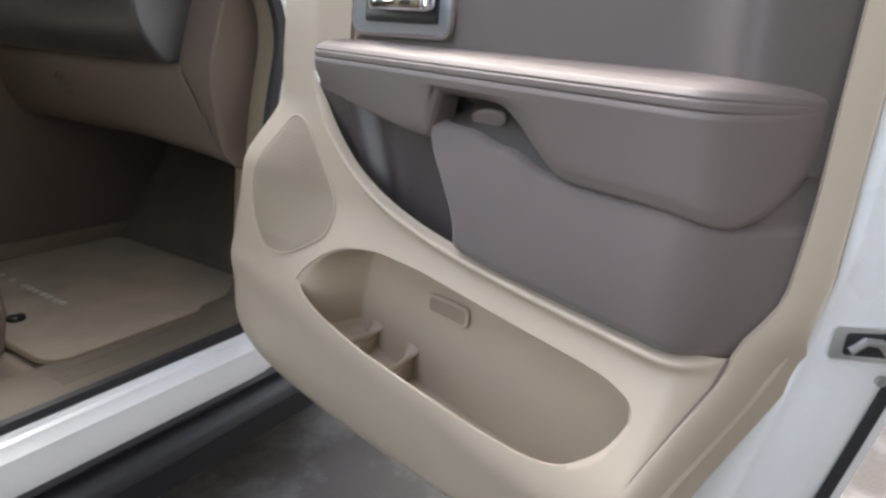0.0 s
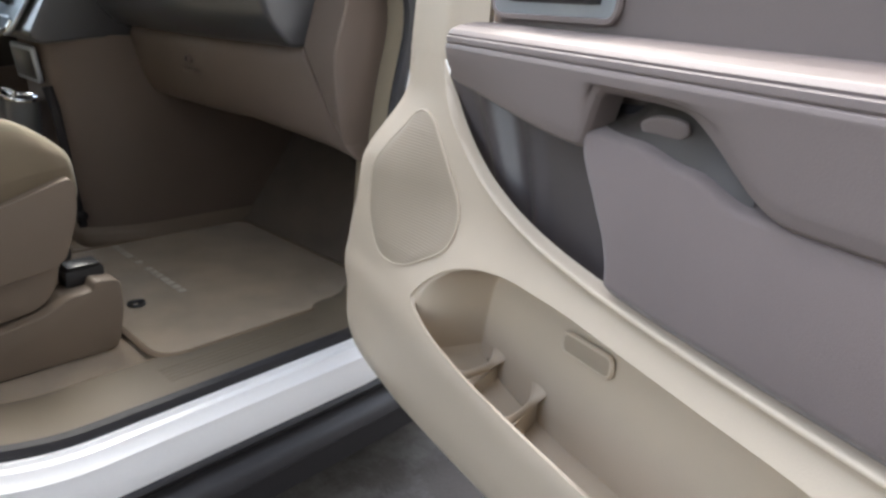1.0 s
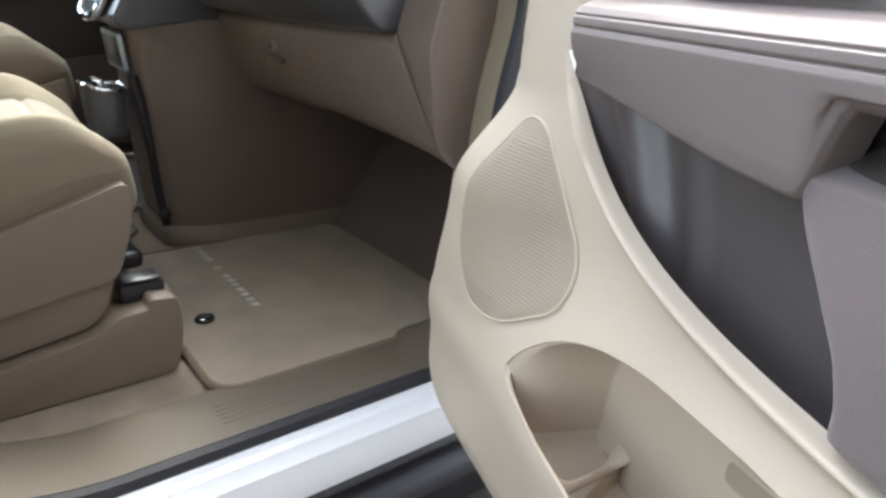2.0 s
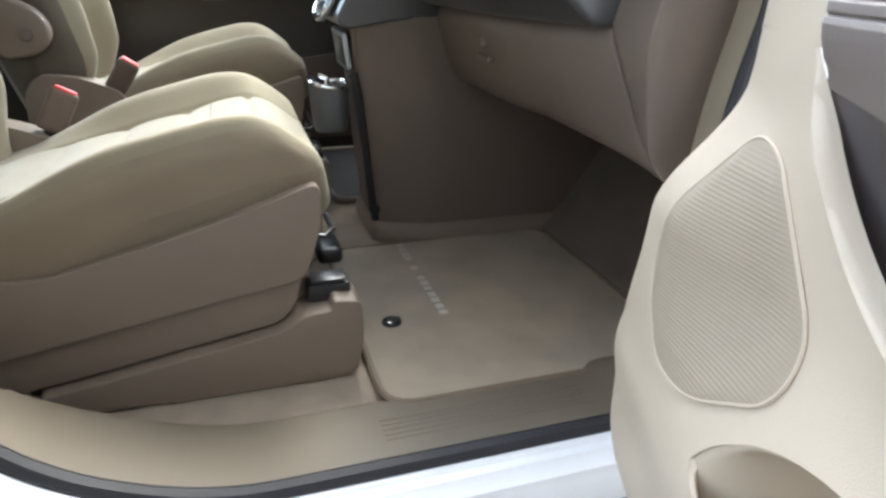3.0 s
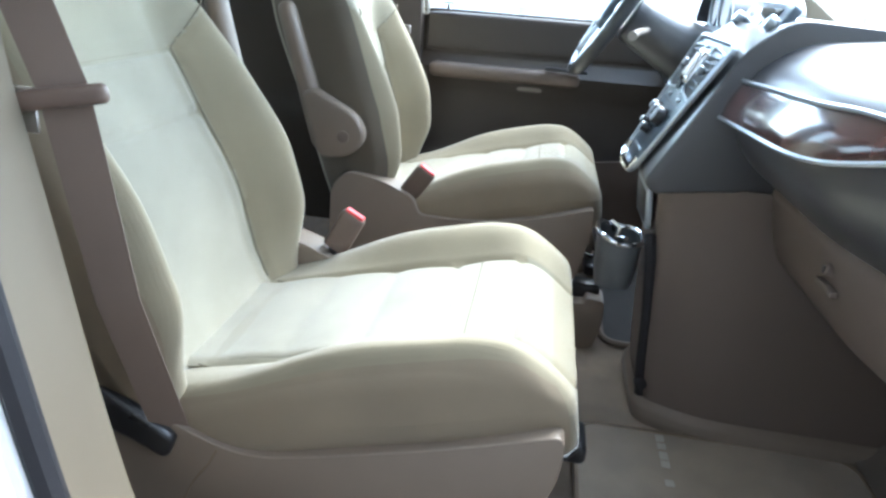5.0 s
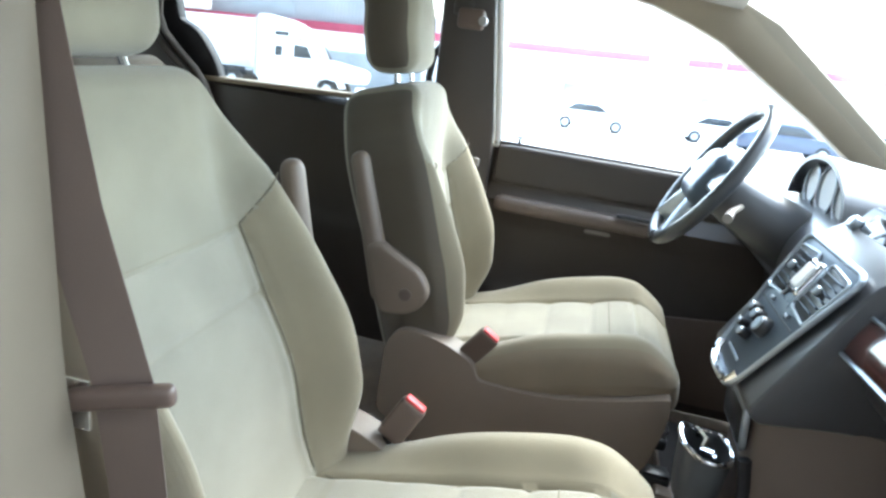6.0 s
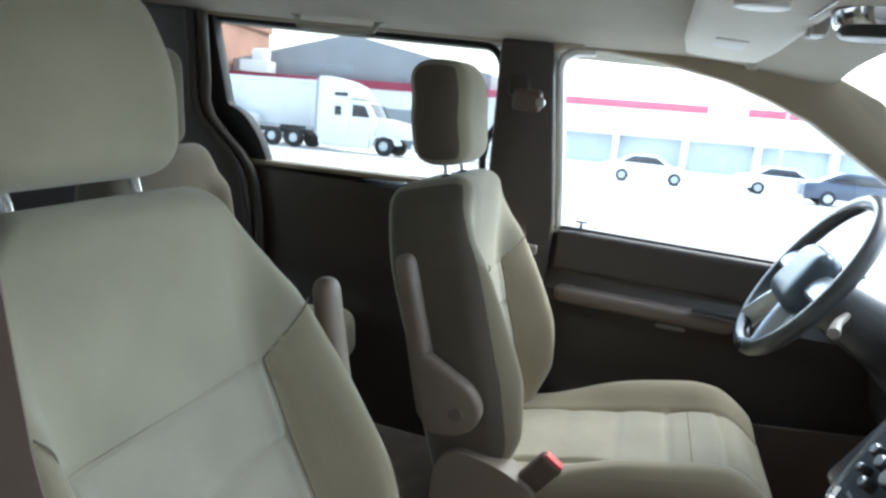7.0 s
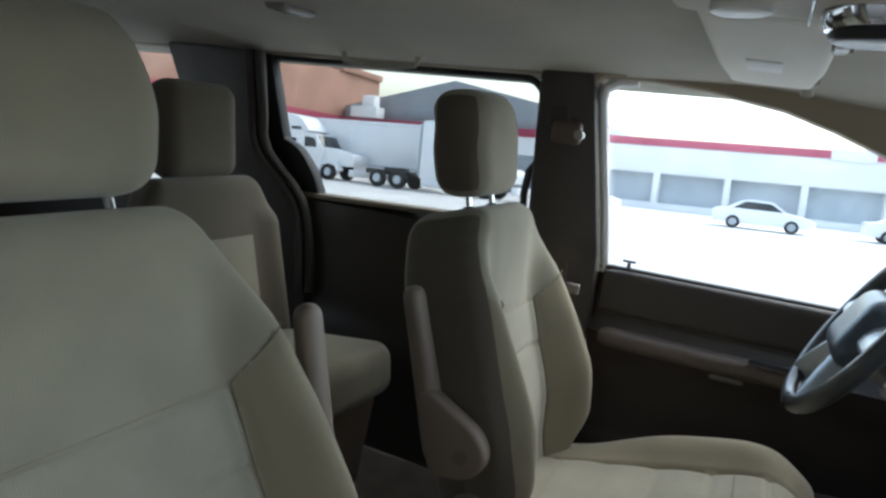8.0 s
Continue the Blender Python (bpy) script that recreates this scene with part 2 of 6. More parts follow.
def prism(poly, axis, a0, a1, r=0.004, seg=2, m=None):
    """A polygon in the plane across axis, drawn out from a0 to a1, with rounded edges."""
    bm = bmesh.new()
    put = {"x": lambda p, a: (a, p[0], p[1]), "y": lambda p, a: (p[0], a, p[1]), "z": lambda p, a: (p[0], p[1], a)}[axis]
    lo = [bm.verts.new(put(p, a0)) for p in poly]
    hi = [bm.verts.new(put(p, a1)) for p in poly]
    bm.faces.new(lo)
    bm.faces.new(list(reversed(hi)))
    n = len(poly)
    for i in range(n):
        bm.faces.new((lo[i], hi[i], hi[(i + 1) % n], lo[(i + 1) % n]))
    bmesh.ops.recalc_face_normals(bm, faces=bm.faces)
    if r:
        sharp = [e for e in bm.edges if len(e.link_faces) == 2 and e.calc_face_angle(0) > 0.45]
        bmesh.ops.bevel(bm, geom=sharp, offset=r, segments=seg, affect="EDGES", profile=0.5, clamp_overlap=True)
    if m is not None:
        bm.transform(m)
    return bm


def cyl(p0, p1, r0, r1=None, n=20, bevel=0.0):
    bm = bmesh.new()
    p0, p1 = Vector(p0), Vector(p1)
    r1 = r0 if r1 is None else r1
    bmesh.ops.create_cone(bm, cap_ends=True, segments=n, radius1=r0, radius2=r1, depth=(p1 - p0).length)
    if bevel:
        rim = [e for e in bm.edges if e.calc_face_angle(0) > 1.0]
        bmesh.ops.bevel(bm, geom=rim, offset=bevel, segments=2, affect="EDGES", profile=0.5)
    q = (p1 - p0).to_track_quat("Z", "Y").to_matrix().to_4x4()
    bm.transform(Matrix.Translation((p0 + p1) / 2) @ q)
    return bm


def grid(fn, nu, nv, thick=0.0, closed=False):
    """A sheet fn(s, t), s and t from 0 to 1, with a thickness if one is given."""
    bm = bmesh.new()
    vs = [[bm.verts.new(fn(i / nu, j / nv)) for j in range(nv + 1)] for i in range(nu if closed else nu + 1)]
    k = len(vs)
    for i in range(nu):
        for j in range(nv):
            a, b = vs[i], vs[(i + 1) % k]
            bm.faces.new((a[j], b[j], b[j + 1], a[j + 1]))
    if thick:
        bmesh.ops.recalc_face_normals(bm, faces=bm.faces)
        bmesh.ops.solidify(bm, geom=bm.faces[:], thickness=thick)
    return bm


def rounded(pts, seg=6):
    """A polyline whose corners (a, b, radius) are rounded off. Returns points (a, b)."""
    out = []
    n = len(pts)
    for i in range(n):
        a, b, r = pts[i]
        p = Vector((a, b))
        u = Vector(pts[i - 1][:2]) - p
        v = Vector(pts[(i + 1) % n][:2]) - p
        if r <= 0:
            out.append((a, b))
            continue
        k = min(r, 0.49 * u.length, 0.49 * v.length)
        s, e = p + u.normalized() * k, p + v.normalized() * k
        for j in range(seg + 1):
            t = j / seg
            q = s * (1 - t) ** 2 + p * 2 * t * (1 - t) + e * t * t
            out.append((q.x, q.y))
    return out


def tube(path, r, n=8, closed=False, flat=1.0):
    """A round bar along a path of places. flat squeezes it across its second direction."""
    pts = [Vector(p) for p in path]
    k = len(pts)
    bm = bmesh.new()
    rings, side = [], None
    for i in range(k):
        a = pts[i - 1] if (i or closed) else pts[i]
        b = pts[(i + 1) % k] if (i < k - 1 or closed) else pts[i]
        t = (b - a).normalized()
        if side is None:
            side = t.orthogonal().normalized()
        side = (side - t * side.dot(t)).normalized()
        up = t.cross(side)
        rr = r(i / max(1, k - 1)) if callable(r) else r
        rings.append([bm.verts.new(pts[i] + (side * math.cos(2 * math.pi * j / n) + up * flat * math.sin(2 * math.pi * j / n)) * rr) for j in range(n)])
    for i in range(k if closed else k - 1):
        a, b = rings[i], rings[(i + 1) % k]
        for j in range(n):
            bm.faces.new((a[j], a[(j + 1) % n], b[(j + 1) % n], b[j]))
    if not closed:
        bm.faces.new(list(reversed(rings[0])))
        bm.faces.new(rings[-1])
    return bm


def soft(size, r, n=18, shape=None, m=None):
    """A padded block round the origin, with edges of radius r, bent by shape(Vector)."""
    bm = bmesh.new()
    half = Vector(size) / 2
    made = {}

    def vert(p):
        key = tuple(round(c, 5) for c in p)
        if key not in made:
            q = Vector((p[0] * half.x, p[1] * half.y, p[2] * half.z))
            c = Vector([max(-(h - min(r, h)), min(h - min(r, h), a)) for a, h in zip(q, half)])
            d = q - c
            if d.length > 1e-9:
                w = Vector([abs(a) / min(r, h) for a, h in zip(d, half)])
                k = max(w) / w.length
                q = c + d * k
            if shape:
                q = shape(q)
            made[key] = bm.verts.new(q)
        return made[key]

    def ease(i):
        t = -1 + 2 * i / n
        return math.copysign(1 - (1 - abs(t)) ** 1.35, t)

    for ax in range(3):
        for sg in (-1, 1):
            for i in range(n):
                for j in range(n):
                    quad = []
                    for a, b in ((i, j), (i + 1, j), (i + 1, j + 1), (i, j + 1)):
                        p = [0, 0, 0]
                        p[ax], p[(ax + 1) % 3], p[(ax + 2) % 3] = sg, ease(a), ease(b)
                        quad.append(vert(p))
                    bm.faces.new(quad)
    if m is not None:
        bm.transform(m)
    return bm


def split(bm, test):
    """Take the faces whose numbers pass a test out of a mesh into one of their own."""
    bmesh.ops.recalc_face_normals(bm, faces=bm.faces)
    other = bm.copy()
    bmesh.ops.delete(bm, geom=[f for i, f in enumerate(bm.faces) if test(i)], context="FACES")
    bmesh.ops.delete(other, geom=[f for i, f in enumerate(other.faces) if not test(i)], context="FACES")
    return other


def cut_across(bm, places):
    """Cut a mesh across x at some places, so that it can be bent."""
    for x in places:
        bmesh.ops.bisect_plane(bm, geom=bm.verts[:] + bm.edges[:] + bm.faces[:], plane_co=(x, 0, 0), plane_no=(1, 0, 0))
    return bm


def smooth(a, b, x):
    t = max(0.0, min(1.0, (x - a) / (b - a)))
    return t * t * (3 - 2 * t)


def mix(a, b, t):
    return a + (b - a) * t

# ---- the car's body and cabin ----
def lean_side(bm, side):
    """Lean the car's side inwards above the belt line."""
    for v in bm.verts:
        v.co.x -= side * max(0.0, v.co.z - 1.16) * (0.28 if side < 0 else 0.12)
    return bm


def loop_sweep(path, profile):
    """Draw a profile of (outwards, x, and outwards along the sill where it differs) round a closed loop of (y, z)."""
    k = len(path)
    bm = bmesh.new()
    rings = []
    for i in range(k):
        a, b = Vector(path[i - 1]), Vector(path[(i + 1) % k])
        t = (b - a).normalized()
        nrm = Vector((t.y, -t.x))
        up = smooth(-0.95, -0.35, nrm.y)
        row = []
        for p in profile:
            o, x = p[0] if len(p) < 3 else mix(p[2], p[0], up), p[1]
            row.append(bm.verts.new((x, path[i][0] + nrm.x * o, path[i][1] + nrm.y * o)))
        rings.append(row)
    m = len(profile)
    for i in range(k):
        a, b = rings[i], rings[(i + 1) % k]
        for j in range(m):
            bm.faces.new((a[j], a[(j + 1) % m], b[(j + 1) % m], b[j]))
    return bm


OPENING = rounded([(-0.045, 1.615, 0.07), (0.034, 1.13, 0.2), (0.074, 0.80, 0.15), (0.104, 0.63, 0.08), (0.205, 0.515, 0.09), (0.37, 0.44, 0.14), (1.015, 0.44, 0.08), (1.04, 0.87, 0.2), (1.10, 1.10, 0.12), (0.46, 1.615, 0.16)], 9)
opening_trim = solid("trim", lean_side(loop_sweep(OPENING, [(0.050, 0.772, 0.0), (0.032, 0.79, -0.004), (0.008, 0.874, -0.004), (0.0, 0.903, 0.0), (0.05, 0.905), (0.15, 0.83), (0.15, 0.766), (0.07, 0.764)]), 1), M_SILLTRIM_SHADED,
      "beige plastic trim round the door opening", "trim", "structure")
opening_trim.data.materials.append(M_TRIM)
for f in opening_trim.data.polygons:   # the pillar's part of the moulding is paler; the sill's is darkened as shade
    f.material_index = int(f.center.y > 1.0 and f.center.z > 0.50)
solid("door_seal", lean_side(tube([(0.919, y, z - 0.002) for y, z in OPENING], 0.0145, 8, True), 1), M_RUBBER, "black rubber seal round the door opening", "seal", "structure")
solid("wall_east", lean_side(loop_sweep(OPENING, [(0.004, 0.926), (0.005, 0.938), (0.011, 0.942), (0.012, 0.953), (0.020, 0.958), (0.030, 0.970), (0.042, 0.972), (0.062, 0.980), (0.086, 0.981), (0.11, 0.95), (0.08, 0.926)]), 1), M_PAINT,
      "white painted door frame and sill of the minivan", "car body", "structure")
for k in range(5):
    solid("sill_rib", box(0.822 + 0.011 * k, 0.827 + 0.011 * k, 0.60, 0.92, 0.441, 0.4455, 0.002), M_SILLTRIM_SHADED, "raised rib on the beige sill plate", "rib", "structure")
solid("rocker_panel", prism([(0.88, 0.356), (0.978, 0.356), (0.992, 0.346), (0.972, 0.326), (1.012, 0.312), (1.022, 0.290), (0.988, 0.265), (0.998, 0.215), (0.88, 0.17)], "y", -2.4, 1.25, 0.006),
      M_RUBBER, "black plastic rocker panel below the white sill", "sill", "structure")
solid("wall_east_rear", join(lean_side(prism([(-2.5, 0.16), (-0.13, 0.16), (-0.13, 1.16), (-2.5, 1.16)], "x", 0.80, 0.99, 0.01), 1),
                             lean_side(prism([(-2.5, 1.60), (-0.10, 1.60), (-0.10, 1.72), (-2.5, 1.72)], "x", 0.86, 0.96, 0.01), 1),
                             lean_side(prism([(-1.30, 1.16), (-1.12, 1.16), (-1.12, 1.62), (-1.30, 1.62)], "x", 0.86, 0.96, 0.01), 1)),
      M_TAUPE_SHADED, "taupe trim of the closed sliding door side", "car body", "structure")
pane = solid("window_1", lean_side(box(0.93, 0.934, -2.4, -0.12, 1.15, 1.62, 0), 1), M_TINT, "tinted rear side window", "window", "structure")


def floor_z(y):
    return 0.43 + 0.28 * smooth(1.15, 1.44, y)


def floor_sheet(s, t):
    x, y = mix(-0.93, 0.80, s), mix(-2.55, 1.165, t)
    return Vector((x, y, floor_z(y) + 0.004 * noise.noise(Vector((x * 3, y * 3, 0)))))


solid("toe_board", grid(lambda s, t: Vector((mix(-0.93, 0.84, s), mix(1.168, 1.42, t), floor_z(mix(1.168, 1.42, t)) + 0.001)), 24, 14, 0.02), M_TOE_SHADED, "carpet rising under the dashboard, shade in its colour", "floor", "structure")
solid("floor", grid(floor_sheet, 30, 60, 0.02), M_CARPET, "tan carpeted floor of the minivan", "floor", "structure")
solid("underbody", box(-0.90, 0.90, -2.55, 1.5, 0.18, 0.37, 0.02), M_RUBBER, "black underside of the minivan", "car body", "structure")
solid("firewall", box(-0.85, 0.86, 1.40, 1.50, 0.36, 1.14, 0.02), M_DARK, "carpeted wall below the dashboard, darkened as shade", "wall", "structure")


# ---- left side: driver's door, pillars, sliding door ----
solid("wall_west", join(lean_side(prism([(-2.5, 1.632), (0.16, 1.634), (0.28, 1.622), (0.44, 1.594), (0.545, 1.560), (0.64, 1.522), (0.75, 1.455), (0.90, 1.368), (1.12, 1.22), (1.30, 1.10), (1.46, 1.10), (1.10, 1.345), (0.76, 1.59), (0.5, 1.70), (-2.5, 1.70)], "x", -0.90, -0.835, 0.012), -1)),
      M_TRIM, "beige trim of roof rail and windscreen pillar", "trim", "structure")
solid("pillar_west", lean_side(prism([(-0.098, 0.43), (0.085, 0.43), (0.075, 1.20), (0.030, 1.645), (-0.108, 1.645)], "x", -0.90, -0.815, 0.014), -1), M_TAUPE_SHADED, "taupe trim of the centre pillar", "pillar", "structure")
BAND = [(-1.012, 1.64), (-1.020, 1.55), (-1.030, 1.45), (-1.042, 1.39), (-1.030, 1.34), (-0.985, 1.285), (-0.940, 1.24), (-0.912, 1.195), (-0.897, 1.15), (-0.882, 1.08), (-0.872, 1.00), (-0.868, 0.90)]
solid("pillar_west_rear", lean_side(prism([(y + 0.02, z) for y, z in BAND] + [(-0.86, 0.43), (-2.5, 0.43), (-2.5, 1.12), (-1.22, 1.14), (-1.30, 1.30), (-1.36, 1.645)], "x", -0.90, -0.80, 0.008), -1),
      M_TAUPE_SHADED, "taupe curved trim of the rear pillar", "pillar", "structure")
for k, off in enumerate((0.0, 0.034)):
    solid("pillar_west_lip", lean_side(tube([(-0.792 - 0.012 * k, y + off, z) for y, z in BAND], 0.015, 10), -1), M_TAUPE_SHADED, "taupe raised edge of the rear pillar trim", "trim", "structure")
solid("window_corner", lean_side(prism(rounded([(-1.03, 1.645, 0), (-0.975, 1.645, 0), (-0.960, 1.385, 0.01), (-0.905, 1.362, 0.03), (-0.858, 1.29, 0.08), (-0.833, 1.19, 0.02), (-0.833, 1.13, 0), (-0.95, 1.13, 0), (-1.05, 1.35, 0.02)], 5), "x", -0.888, -0.845, 0.008), -1),
      M_RUBBER, "black seal and cover at the window's rear corner", "seal", "structure")
solid("wall_west_far", lean_side(prism([(-2.5, 1.10), (-2.10, 1.10), (-2.10, 1.645), (-2.5, 1.645)], "x", -0.90, -0.83, 0.01), -1), M_TAUPE_SHADED, "taupe trim of the last pillar", "pillar", "structure")
for name, y0, y1, glassmat in (("window_2", -1.06, -0.06, M_TINT), ("window_3", -2.12, -1.28, M_TINT), ("window_4", 0.02, 1.38, M_GLASS)):
    pane = solid(name, lean_side(box(-0.884, -0.880, y0, y1, 1.12, 1.635, 0), -1), glassmat, "clear driver's window" if name == "window_4" else "tinted rear side window", "window", "structure")
    pane.visible_shadow = name != "window_4"
solid("window_seal", lean_side(tube([(-0.872, y, z) for y, z in rounded([(-1.03, 1.628, 0.05), (-0.112, 1.625, 0.06), (-0.100, 1.25, 0.04), (-0.84, 1.20, 0.02), (-0.93, 1.25, 0.04), (-1.02, 1.38, 0.05)], 5)], 0.010, 6, True), -1),
      M_RUBBER, "black rubber seal of the sliding door window", "seal", "structure")
solid("window_channel", lean_side(tube([(-0.858, y, z) for y, z in ((0.088, 1.15), (0.075, 1.30), (0.058, 1.45), (0.042, 1.585), (0.050, 1.614), (0.080, 1.630), (0.125, 1.634))], 0.014, 8), -1), M_PAINT, "white painted frame edge of the driver's window", "window frame", "structure")
solid("window_channel_trim", lean_side(tube([(-0.835, y, z) for y, z in ((0.066, 1.15), (0.052, 1.30), (0.036, 1.45), (0.018, 1.600), (0.024, 1.632), (0.050, 1.648), (0.100, 1.652))], 0.015, 8), -1), M_TRIM, "pale trim strip beside the driver's window", "seal", "structure")


def padded_side(x, y0, y1, bands, ny=24):
    """A door's inner face from bands of (z, depth towards the cabin)."""
    k = len(bands) - 1

    def f(s, t):
        i = min(k - 1, int(t * k))
        (za, wa), (zb, wb) = bands[i], bands[i + 1]
        e = t * k - i
        end = 0.02 * (smooth(0.06, 0, s) + smooth(0.94, 1, s))
        return Vector((x + mix(wa, wb, e) - end, mix(y0, y1, s), mix(za, zb, e)))
    return grid(f, ny, k * 3, 0.012)


driver_door = thing("driver_door", "closed driver's door with taupe padded trim darkened as shade", "car door", (-0.86, 0.5, 0.43))
part("door_panel", padded_side(-0.85, 0.075, 1.18, [(0.43, 0.02), (0.55, 0.04), (0.70, 0.05), (0.74, 0.03), (0.92, 0.03), (0.985, 0.055), (1.0, 0.06), (1.04, 0.025), (1.12, 0.02), (1.158, 0.015), (1.165, -0.02)]), M_TAUPE_SHADED, driver_door)
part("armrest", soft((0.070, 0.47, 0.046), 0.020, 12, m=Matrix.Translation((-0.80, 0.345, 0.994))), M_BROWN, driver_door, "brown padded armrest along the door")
part("upper_pad", soft((0.035, 1.02, 0.12), 0.016, 12, m=Matrix.Translation((-0.838, 0.60, 1.105))), M_TAUPE_SHADED, driver_door)
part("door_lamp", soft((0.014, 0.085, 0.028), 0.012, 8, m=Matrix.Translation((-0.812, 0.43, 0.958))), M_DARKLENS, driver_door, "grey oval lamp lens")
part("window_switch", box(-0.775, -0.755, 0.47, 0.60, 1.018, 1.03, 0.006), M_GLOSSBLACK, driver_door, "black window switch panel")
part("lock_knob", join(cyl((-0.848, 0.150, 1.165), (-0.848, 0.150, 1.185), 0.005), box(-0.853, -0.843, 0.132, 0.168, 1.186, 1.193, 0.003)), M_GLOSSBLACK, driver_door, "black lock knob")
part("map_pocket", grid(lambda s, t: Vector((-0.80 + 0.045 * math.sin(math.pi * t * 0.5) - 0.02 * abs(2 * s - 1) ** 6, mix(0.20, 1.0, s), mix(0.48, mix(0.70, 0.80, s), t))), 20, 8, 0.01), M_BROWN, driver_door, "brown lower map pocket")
part("window_sill", box(-0.868, -0.842, 0.07, 1.25, 1.160, 1.172, 0.003), M_TAUPE_SHADED, driver_door, "dark window sill strip")

sliding_door = thing("sliding_door", "closed sliding door with taupe trim darkened as shade under the window", "car door", (-0.86, -0.55, 0.43))
part("door_panel", padded_side(-0.85, -1.04, -0.085, [(0.43, 0.02), (0.60, 0.04), (0.80, 0.04), (0.86, 0.02), (1.02, 0.025), (1.15, 0.03), (1.20, 0.025), (1.215, -0.02)]), M_TAUPE_SHADED, sliding_door)
part("window_sill", prism([(-1.02, 1.20), (-0.085, 1.234), (-0.085, 1.250), (-1.02, 1.216)], "x", -0.875, -0.815, 0.005), M_TRIM, sliding_door, "pale sunlit window sill strip")
part("grab_handle", tube([(-0.765, y, z) for y, z in ((-0.090, 1.44), (-0.105, 1.428), (-0.128, 1.39), (-0.135, 1.33), (-0.128, 1.27), (-0.105, 1.238), (-0.090, 1.228))], 0.0105, 8), M_GLOSSBLACK, sliding_door, "black looped grab handle")


# ---- ceiling ----
def liner(s, t):
    x = mix(-0.80, 0.80, s)
    y = mix(-2.5, 0.66, t)
    z = 1.712 - 0.066 * abs(x / 0.78) ** 3.6 - 0.03 * smooth(0.35, 0.70, y) + 0.006 * math.sin(y * 5) * (1 - abs(x) / 0.8)
    return Vector((x, y, z))


solid("ceiling", grid(liner, 40, 50, 0.025), M_LINER, "grey-beige cloth headliner", "ceiling", "structure")
solid("roof", grid(lambda s, t: liner(s, t) * 1.0 + Vector((0, 0.02, 0.045)), 20, 20, 0.01), M_PAINT, "white painted roof of the minivan", "roof", "structure")
windscreen = solid("windscreen", grid(lambda s, t: Vector((mix(-0.80, 0.80, s) * mix(1.04, 0.88, t), mix(1.50, 0.66, t) - 0.10 * (2 * s - 1) ** 2 * (1 - 0.5 * t), mix(1.12, 1.685, t) - 0.03 * (2 * s - 1) ** 2)), 16, 8, 0.004), M_GLASS, "clear windscreen glass", "window", "structure")
windscreen.visible_shadow = False
def bonnet(s, t):
    x = mix(-0.86, 0.86, s)
    y = mix(1.535, 2.45, t) - 0.12 * (2 * s - 1) ** 2 * (1 - t) - 0.10 * (2 * s - 1) ** 4 * t
    return Vector((x, y, 1.105 - 0.13 * t ** 1.4 - 0.10 * abs(2 * s - 1) ** 5 - 0.16 * smooth(0.9, 1.0, t) + 0.012 * math.exp(-((abs(x) - 0.55) / 0.05) ** 2)))


solid("bonnet", grid(bonnet, 40, 24, 0.006), M_PAINT, "white painted bonnet of the minivan", "car body", "structure")
solid("wall_north", box(-0.84, 0.84, 1.52, 2.36, 0.25, 0.84, 0.05), M_RUBBER, "dark engine bay under the bonnet", "car body", "structure")
solid("wall_south", join(box(-0.85, 0.85, -2.60, -2.52, 0.36, 1.15, 0.01), box(-0.75, 0.75, -2.60, -2.52, 1.58, 1.72, 0.01)), M_TAUPE_SHADED, "taupe trim of the tailgate", "car body", "structure")
pane = solid("window_5", box(-0.80, 0.80, -2.565, -2.56, 1.13, 1.60, 0), M_TINT, "tinted rear window", "window", "structure")

visor = thing("sun_visor", "folded-up pale sun visor with a white label", "sun visor", (-0.33, 0.42, 1.655))
VISOR = pose(-0.285, 0.405, 1.658, -3, -2, 0)
part("panel", soft((0.62, 0.172, 0.022), 0.011, 18, lambda p: Vector((p.x, p.y * (1 - 0.12 * smooth(-0.10, -0.31, p.x)), p.z - 0.004 * math.cos(p.y * 14))), VISOR), M_VISOR, visor)
part("label", box(-0.105, 0.000, -0.034, 0.020, -0.0168, -0.0152, 0.0005, m=VISOR), M_WHITE, visor, "white warning label")
part("edge_piping", tube([VISOR @ Vector((x, y, -0.002)) for x, y in rounded([(-0.307, -0.074, 0.03), (0.307, -0.084, 0.03), (0.307, 0.084, 0.03), (-0.307, 0.074, 0.03)], 5)], 0.0035, 6, True), M_LINER, visor)
part("pivot", join(cyl((-0.635, 0.473, 1.625), (-0.615, 0.473, 1.668), 0.013), box(-0.65, -0.59, 0.455, 0.492, 1.640, 1.672, 0.006)), M_LINER, visor)
part("clip", join(cyl((-0.105, 0.480, 1.645), (-0.105, 0.505, 1.645), 0.009), box(-0.14, -0.07, 0.482, 0.502, 1.636, 1.70, 0.005)), M_DARKLENS, visor, "grey visor clip")
overhead = thing("overhead_console", "pale overhead console with map lamps", "overhead console", (0.03, 0.45, 1.66))
part("housing", soft((0.24, 0.34, 0.060), 0.024, 14, m=pose(0.212, 0.475, 1.664, -3, 0, 0)), M_VISOR, overhead)
part("joint", box(0.095, 0.328, 0.446, 0.449, 1.6320, 1.6352, 0.0005), M_DARKLENS, overhead, "thin dark joint")
for sx in (0.165, 0.265):
    part("map_lamp", cyl((sx, 0.385, 1.630), (sx, 0.385, 1.642), 0.030, bevel=0.004), M_LENS, overhead, "round map lamp lens")
mirror_mount = part("mirror_mount", cyl((0.165, 0.505, 1.615), (0.165, 0.505, 1.645), 0.046, 0.052, bevel=0.006), M_CHROME, overhead, "bright round mount")
part("mount_cap", cyl((0.165, 0.505, 1.606), (0.165, 0.505, 1.616), 0.038, 0.042, bevel=0.004), M_GLOSSBLACK, mirror_mount, "black round cap")
